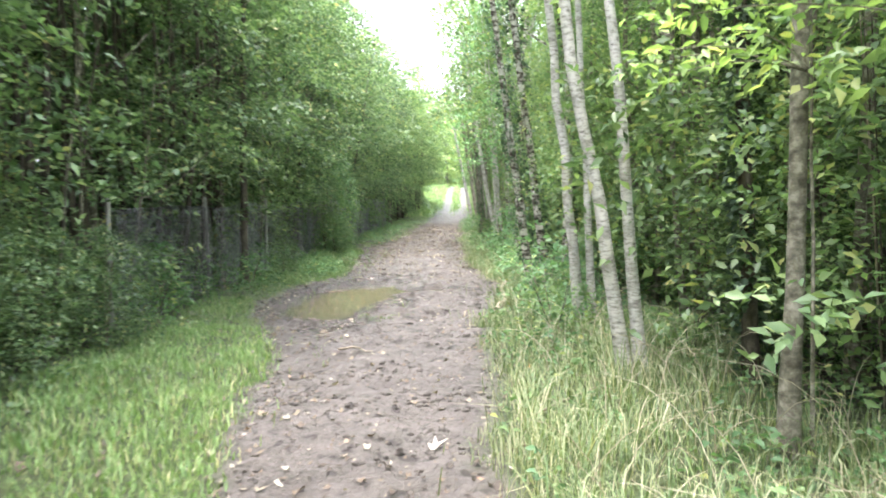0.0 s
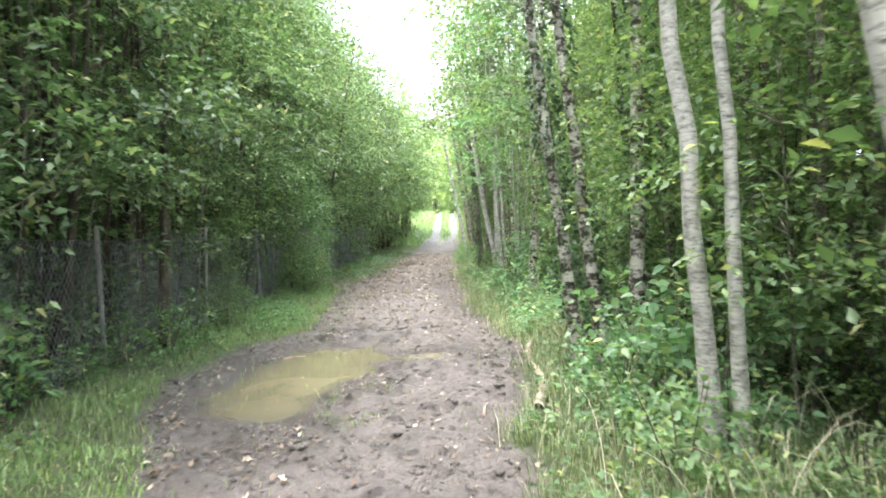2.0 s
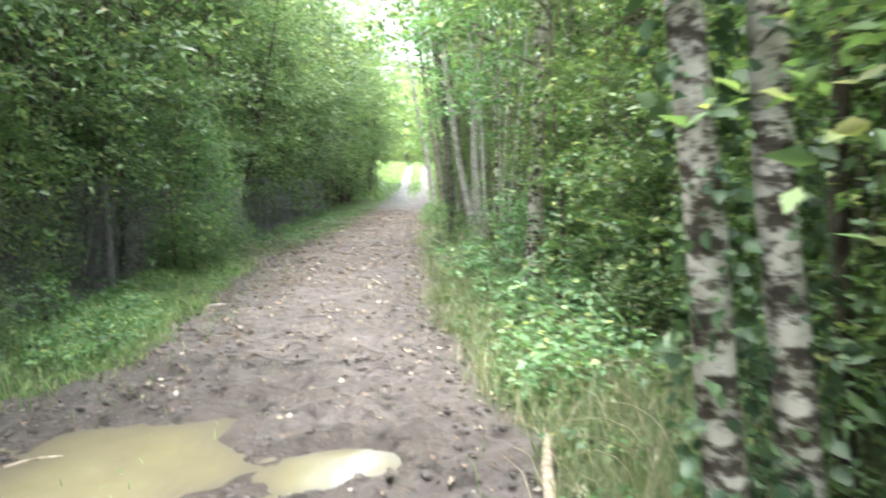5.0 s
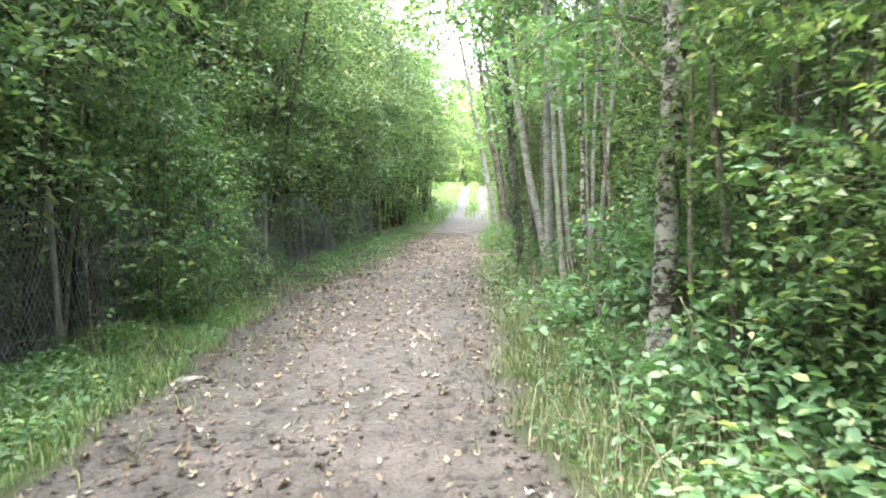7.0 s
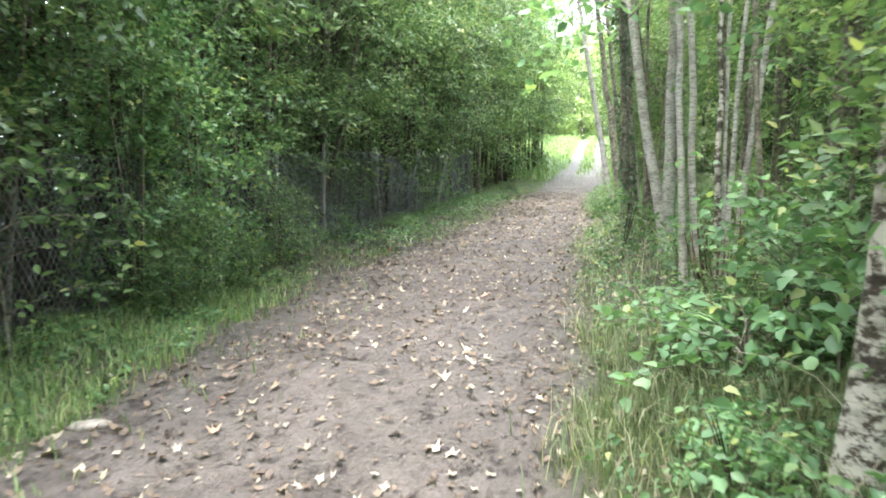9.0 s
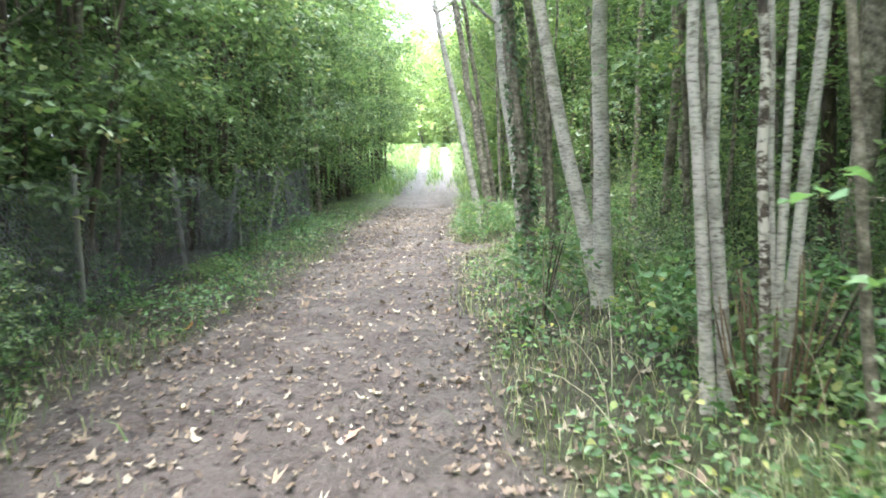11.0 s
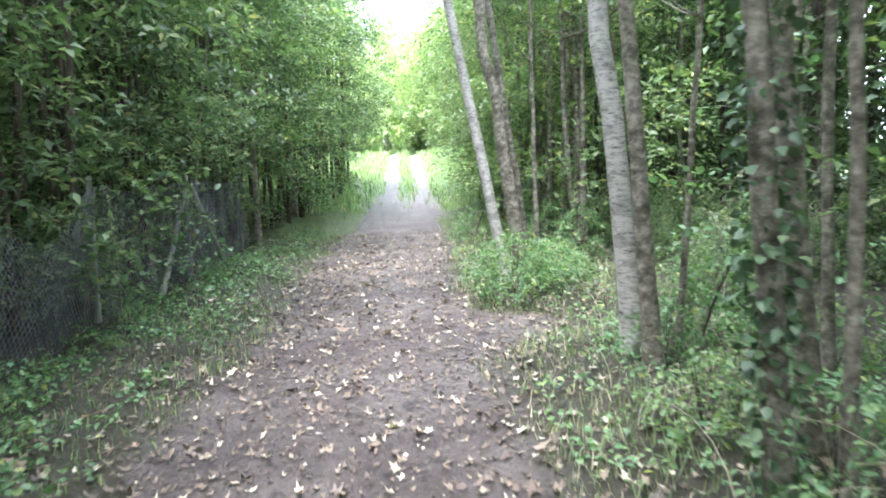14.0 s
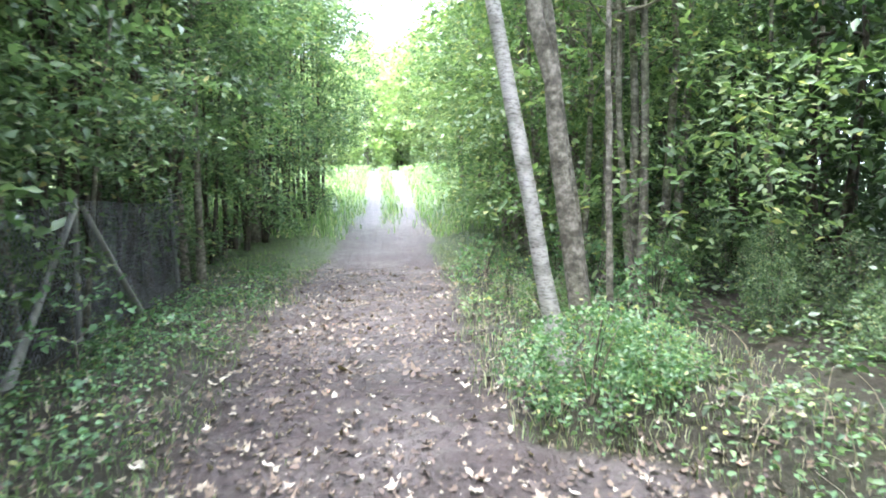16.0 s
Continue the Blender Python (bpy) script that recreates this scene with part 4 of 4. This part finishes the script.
spots = [p for p in spots if not (25.7 < p[1] < 28.6 and 0.2 < p[0] < 2.6) and not (0.8 < p[1] < 5.6 and 0 < p[0] < 1.95)]
plant_rows(weeds, spots, 71)
shrubs = [bush("shrub", M_HEDGE, 720 + k, 420, 9, [(0.1, 0.5), (0.6, 0.8), (1.3, 0.75), (1.9, 0.2)], 0.065, "dark green shrub at the foot of the trees", "bush", "shrubs under the trees", 0.55, 0.35, False) for k in range(3)]
spots = row(2.75, -3, 21, 1.5, 0.35, 72, 0.6, 1.0) + row(-4.3, -4, 35, 1.35, 0.3, 73, 0.55, 0.9) + row(4.2, 21, 36, 1.5, 0.5, 74, 0.6, 1.0)
spots += [(2.1, 12.4, 0.8), (2.2, 16.6, 0.9), (2.4, 13.4, 1.0), (2.0, 17.6, 0.6), (-3.0, 17.4, 0.75), (-3.15, 18.4, 0.7), (-3.2, 6.2, 0.8), (2.3, 26.6, 0.6), (-3.3, 3.4, 1.05), (-3.4, 4.6, 1.1), (-3.2, 2.2, 0.9), (-3.5, 5.5, 1.0), (-3.1, 12.6, 0.55), (-3.3, 20.0, 0.8), (2.0, 21.0, 0.7), (2.3, 22.3, 0.8), (2.9, 29.6, 0.5), (2.6, 31.2, 0.55), (3.5, 30.6, 0.7), (3.3, 28.6, 0.55), (2.3, 33.0, 0.5)]
plant_rows(shrubs, spots, 75)

hawthorns = [bush("hawthorn", M_BROAD if k else M_LIGHT, 730 + k, 620, 10, [(0.15, 0.45), (0.8, 0.8), (1.8, 0.95), (2.6, 0.7), (3.2, 0.25)], 0.06, "tall hawthorn bush with drooping leafy twigs before the fence", "bush", "hawthorns along the fence", 0.6, 0.4, False) for k in range(2)]
plant_rows(hawthorns, [(-3.25, 17.3, 0.95), (-3.4, 18.5, 1.0), (-3.85, 14.2, 0.75), (-3.8, 5.0, 0.85), (-3.7, 3.0, 0.9)], 76)

hazels = [bush("hazel_bush", M_LIGHT, 735 + k, 460, 9, [(0.2, 0.4), (0.8, 0.75), (1.8, 0.9), (2.8, 0.8), (3.5, 0.3)], 0.065, "tall hazel bush with light green leaves behind the birches", "bush", "hazel bushes behind the birches", 0.65, 0.4, False) for k in range(2)]
plant_rows(hazels, [(2.75, 3.6, 0.9), (2.9, 5.2, 1.0), (2.75, 6.7, 0.95), (2.6, 8.1, 1.0), (2.5, 9.7, 0.95), (2.65, 11.2, 1.0), (2.5, 12.6, 0.9), (2.9, 2.2, 0.9)], 77)

privet = bush("privet_bush", M_BROAD, 740, 330, 9, [(0.02, 0.45), (0.25, 0.58), (0.5, 0.5), (0.72, 0.15)], 0.04, "rounded small-leaved bush spilling onto the path", "bush", "", 0.6, 0.2)
privet.matrix_basis = pose(0.72, 28.1, ground_z(0.72, 28.1) - 0.02)
copy_thing(privet, pose(1.2, 28.3, ground_z(1.2, 28.3) - 0.02, 0, 0, 120) @ Matrix.Diagonal((0.75, 0.75, 0.7, 1)))


def sapling(name, x, y, seed, tall, arms, length, mat, label, toward=None, compound=False, group="", low=2):
    """A young plant with a few arching branches of large leaves."""
    ob = empty(name, x, y)
    rng = np.random.default_rng(seed)
    me, p = stem_mesh("stem", M_GREY, seed, (0, 0, -0.05), (rng.uniform(-0.1, 0.1), rng.uniform(-0.1, 0.1), tall), (0, 0, 0), 0.011, 0.004, 6, 8)
    part("stem", me, ob)
    origins, ways = [], []
    for k in range(arms):
        i = int(rng.integers(low, 8))
        a = rng.uniform(0, 6.28) if toward is None or k % 3 == 0 else math.radians(toward) + rng.normal() * 0.5
        ln = rng.uniform(0.35, 0.75) * (1.3 if toward is not None else 1)
        end = p[i] + np.array([math.cos(a) * ln, math.sin(a) * ln, rng.uniform(0.0, 0.35)])
        me, b = stem_mesh("branch", M_GREY, seed * 3 + k, p[i], end, (0, 0, 0.06), 0.005, 0.002, 5, 6)
        part("branch", me, ob)
        for j in range(1, 6):
            origins.append(b[j])
            ways.append(np.array([math.cos(a), math.sin(a), 0.1]) + rng.normal(size=3) * 0.6)
    per, reach = (9, 0.24) if compound else (4, 0.16)
    v, t = sprays(np.array(origins), np.array(ways), per, reach, length, 0.42 if compound else 0.72, rng, True)
    part("foliage", make_mesh("foliage", v, t, mat), ob)
    return tagged(ob, label, "sapling", group)


sapling("ash_sapling", 1.95, 2.85, 801, 2.6, 13, 0.07, M_ASH, "ash sapling with yellow-green compound leaves", 185, True, low=5)
sapling("ash_sapling", 1.9, 1.9, 802, 2.6, 10, 0.07, M_ASH, "ash sapling with yellow-green compound leaves", 170, True, low=5)
sapling("hazel_sapling", 1.62, 7.65, 803, 1.0, 11, 0.085, M_BROAD_LIT, "knee-high hazel sapling with broad green leaves", None)
sapling("hazel_sapling", 1.75, 7.2, 804, 0.7, 11, 0.085, M_BROAD_LIT, "knee-high hazel sapling with broad green leaves", None)
sapling("hazel_sapling", 2.15, 13.5, 805, 2.4, 16, 0.07, M_BROAD_LIT, "tall hazel sapling with broad green leaves", None)
sapling("hazel_sapling", 2.2, 12.9, 806, 2.0, 18, 0.07, M_BROAD_LIT, "tall hazel sapling with broad green leaves", None)
sapling("hazel_sapling", 2.1, 14.5, 807, 1.7, 14, 0.065, M_BROAD_LIT, "hazel sapling with broad green leaves", None)
sapling("hazel_sapling", 1.75, 16.1, 808, 1.8, 16, 0.065, M_BROAD_LIT, "hazel sapling with broad green leaves", None)
sapling("hazel_sapling", 1.75, 17.0, 809, 0.8, 9, 0.09, M_BROAD_LIT, "hazel sapling with broad green leaves", None)
sapling("hazel_sapling", 2.15, 9.5, 815, 2.6, 18, 0.07, M_LIGHT, "tall hazel sapling behind the birches", None)
sapling("hazel_sapling", 2.35, 8.3, 816, 2.6, 18, 0.07, M_LIGHT, "tall hazel sapling behind the birches", None)
sapling("hazel_sapling", 2.1, 6.9, 817, 2.2, 16, 0.065, M_LIGHT, "tall hazel sapling behind the birches", None)
for k, (x, y, tall) in enumerate([(1.85, 15.6, 0.8), (1.55, 16.5, 0.7), (1.75, 17.3, 0.9), (1.3, 16.2, 0.4), (1.9, 16.3, 1.0)]):
    sapling("hazel_sapling", x, y, 830 + k, tall, 12, 0.085, M_BROAD_LIT, "knee-high hazel sapling with broad green leaves", None, group="low hazel saplings beside the path")
sapling("maple_sapling", -3.2, 15.9, 810, 1.2, 7, 0.075, M_LIGHT, "maple sapling with yellowing leaves before the fence", 0)
sapling("hazel_sapling", 2.0, 24.6, 811, 1.8, 9, 0.07, M_BROAD_LIT, "hazel sapling with light green leaves", 180)
sapling("hazel_sapling", 2.7, 27.2, 812, 1.1, 9, 0.065, M_HEDGE, "hazel sapling with light green leaves", None)
sapling("hazel_sapling", -3.1, 29.4, 813, 0.5, 7, 0.07, M_BROAD_LIT, "small bright green sapling at the fence", None)
sapling("hazel_sapling", -3.15, 27.0, 814, 1.0, 7, 0.06, M_LIGHT, "thin sapling growing before the fence", None)

def arching_tree(x, y, seed, tall, mat, label, boughs, length):
    """A leaning slim tree whose boughs arch over the path; boughs: height, reach, droop."""
    ob = empty("arching_tree", x, y)
    rng = np.random.default_rng(seed)
    me, p = stem_mesh("trunk", M_GREY, seed, (0, 0, -0.1), (-0.3, 0.1, tall), (-0.12, 0, 0), 0.028, 0.010, 9, 12)
    part("trunk", me, ob)
    origins, ways = [], []
    for k, (z, reach, droop) in enumerate(boughs):
        i = int(np.argmin(np.abs(p[:, 2] - z)))
        a = math.pi + rng.normal() * 0.45
        end = p[i] + np.array([math.cos(a) * reach, math.sin(a) * reach, -droop])
        me, b = stem_mesh("bough", M_GREY, seed * 5 + k, p[i], end, (0, 0, 0.18 + 0.1 * reach), 0.013, 0.003, 6, 9)
        part("bough", me, ob)
        for j in range(2, 9):
            for side in range(7):
                origins.append(b[j] + rng.normal(size=3) * [0.16, 0.2, 0.09])
                ways.append(np.array([math.cos(a) * 0.5, math.sin(a) * 0.5, 0.0]) + rng.normal(size=3) * [0.8, 0.8, 0.45])
    v, t = sprays(np.array(origins), np.array(ways), 5, 0.34, length, 0.72, rng, True)
    part("foliage", make_mesh("foliage", v, t, mat), ob, "sunlit yellow-green leaves")
    return tagged(ob, label, "tree", "trees arching over the path")


ARCH = "slim tree arching leafy boughs over the path"
arching_tree(2.1, 16.2, 820, 6.0, M_BROAD_LIT, ARCH, [(2.2, 1.35, 0.25), (2.4, 1.55, 0.3), (2.7, 1.65, 0.4), (3.0, 1.75, 0.3), (3.2, 1.65, 0.2), (3.5, 1.9, 0.2), (3.9, 2.0, 0.3), (4.3, 1.8, 0.0), (4.8, 1.7, 0.1), (5.3, 1.3, 0.0)], 0.08)
arching_tree(1.95, 20.3, 821, 6.8, M_LIGHT, ARCH, [(3.4, 2.0, 0.1), (3.6, 2.5, 0.2), (3.7, 2.8, 0.15), (3.9, 2.6, 0.2), (4.0, 2.3, 0.0), (4.2, 2.7, 0.2), (4.4, 2.0, 0.0), (4.8, 1.8, 0.0), (5.2, 1.5, 0.0), (5.7, 1.3, 0.0), (6.2, 1.0, 0.0)], 0.08)
arching_tree(1.9, 18.4, 824, 6.4, M_LIGHT, ARCH, [(3.3, 1.6, 0.1), (3.5, 2.2, 0.2), (3.7, 2.5, 0.2), (4.0, 2.2, 0.1), (4.3, 1.8, 0.1), (4.7, 1.7, 0.0), (5.2, 1.4, 0.0), (5.8, 1.1, 0.0)], 0.08)
arching_tree(1.8, 14.2, 822, 6.4, M_LIGHT, ARCH, [(3.0, 0.9, 0.2), (3.6, 1.3, 0.2), (4.0, 1.5, 0.2), (4.5, 1.7, 0.0), (5.0, 1.5, 0.1), (5.5, 1.5, 0.0), (6.0, 1.1, 0.0)], 0.08)


def ground_cover(n, seed, xa, xb, ya, yb, tall, length, mat, name, label):
    """Low broad leaves standing in clumps over the soil."""
    rng = np.random.default_rng(seed)
    x, y = rng.uniform(xa, xb, n), rng.uniform(ya, yb, n)
    clump = vnoise(x * 1.9, y * 1.9, seed) + 0.5 * vnoise(x * 5, y * 5, seed + 1)
    keep = (clump > -0.02) & (path_mask(x, y) < 0.25)
    x, y, clump = x[keep], y[keep], clump[keep]
    n = len(x)
    a = rng.uniform(0, 6.28, n)
    p = np.stack([x, y, height(x, y) + tall * rng.uniform(0.05, 1, n) * (0.35 + 1.4 * clump)], 1)
    v, t = leaves(p, np.stack([np.cos(a), np.sin(a), rng.uniform(-0.5, 0.4, n)], 1), length, 0.65, rng, True)
    return tagged(new(name, make_mesh(name, v, t, mat)), label, "weeds", kind="stuff")


ground_cover(17000, 851, 0.5, 2.9, -1.5, 19, 0.34, 0.055, M_BROAD, "weeds", "low green weeds and nettles under the birches")
ground_cover(8500, 852, 0.2, 2.9, 19, 36, 0.22, 0.05, M_BROAD, "weeds", "low bluish-green weeds at the foot of the trees")
ground_cover(13000, 853, -3.7, -2.1, 10, 36, 0.20, 0.05, M_BROAD, "weeds", "low ivy and weeds along the fence")
ground_cover(5000, 855, -3.4, -2.2, 12.5, 17.5, 0.20, 0.055, M_BROAD, "nettles", "low green nettles before the fence")
ground_cover(5000, 856, 0.9, 2.2, 11.5, 18.0, 0.55, 0.07, M_BROAD_LIT, "nettles", "knee-high bright green nettles beside the path")
ground_cover(3500, 857, 1.1, 2.3, 6.6, 9.0, 0.6, 0.07, M_BROAD_LIT, "nettles", "knee-high bright green nettles below the birches")
ground_cover(900, 858, 0.9, 2.2, 23.5, 25.8, 0.30, 0.06, M_BROAD_LIT, "nettles", "bright green nettles beside the trunks")
ground_cover(11000, 859, 2.6, 7.5, 19, 40, 0.45, 0.09, M_HEDGE, "undergrowth", "dark low undergrowth on the woodland floor")
ground_cover(9000, 860, 2.6, 6.5, -3, 19, 0.45, 0.09, M_HEDGE, "undergrowth", "dark low undergrowth on the woodland floor")
ground_cover(2600, 861, -3.4, -2.3, 22, 34, 0.24, 0.055, M_BROAD_LIT, "nettles", "bluish-green nettles along the fence foot")
ground_cover(3600, 862, 1.2, 4.0, 27.2, 34, 0.38, 0.06, M_HEDGE, "weeds", "shaded green weeds between the trunks")
ground_cover(5000, 854, -4.2, -2.6, -2, 10, 0.22, 0.05, M_HEDGE, "weeds", "low dark weeds under the hedge")

# ---- dead wood ----
stump = empty("dead_shrub", 1.58, 18.72)
tagged(stump, "clump of dead brown stalks at the birch stems", "shrub")
rng = np.random.default_rng(845)
for k in range(26):
    a, h = rng.uniform(0, 6.28), rng.uniform(0.35, 0.85)
    foot = np.array([math.cos(a), math.sin(a), 0]) * rng.uniform(0.03, 0.16)
    me, _ = stem_mesh("stalk", M_DEAD, 900 + k, foot + [0, 0, -0.05], foot * 2.2 + [0, 0, h], rng.normal(size=3) * [0.03, 0.03, 0], 0.011, 0.004, 5, 5)
    part("stalk", me, stump)

f = np.linspace(0, 1, 9)
pts = np.stack([0.70 + 0.30 * f + 0.06 * np.sin(f * 6), 8.0 + 2.9 * f, 0 * f], 1)
pts[:, 2] = [ground_z(a, c) + 0.075 for a, c, _ in pts]
v, t = tube(pts, np.linspace(0.042, 0.026, 9), 9, 0.12, np.random.default_rng(5))
tagged(new("fallen_branch", make_mesh("fallen_branch", v, t, M_TWIG, False)), "long bare fallen branch along the path edge", "branch")
for k, (x, y, a, ln) in enumerate([(0.75, 4.1, 20, 0.5), (0.95, 5.6, -60, 0.8), (0.9, 6.6, -70, 0.7), (-0.9, 6.1, 30, 0.35), (-1.9, 10.9, 40, 0.4), (0.3, 8.2, 80, 0.25)]):
    rng = np.random.default_rng(830 + k)
    g = np.linspace(0, 1, 6)
    pts = np.stack([x + ln * g * math.cos(radians(a)), y + ln * g * math.sin(radians(a)) + 0.03 * np.sin(g * 5), 0 * g], 1)
    pts[:, 2] = height(pts[:, 0], pts[:, 1]) + 0.015 + 0.05 * g * (k in (0, 1, 2))
    v, t = tube(pts, np.linspace(0.012, 0.006, 6), 6, 0.1, rng)
    tagged(new("fallen_twig", make_mesh("fallen_twig", v, t, M_TWIG, False)), "dry pale fallen twig on the ground", "twig", "fallen twigs")
pieces = []
rng = np.random.default_rng(840)
for k in range(420):
    y = rng.uniform(0, 35) if k < 320 else rng.uniform(1.0, 6.5)
    x = float(right_edge(y)) + rng.uniform(0.25, 1.9)
    a, h = rng.uniform(0, 6.28), rng.uniform(0.3, 0.8)
    g = np.linspace(0, 1, 6)
    pts = np.stack([x + math.cos(a) * h * 0.7 * g ** 2, y + math.sin(a) * h * 0.7 * g ** 2, ground_z(x, y) + h * (g - 0.35 * g ** 3)], 1)
    pieces.append(tube(pts, np.linspace(0.0038, 0.0014, 6), 3))
v, t = joined(pieces)
tagged(new("dry_stems", make_mesh("dry_stems", v, t, M_DRY)), "dry straw-coloured stalks arching in the verge", "stalks", kind="stuff")
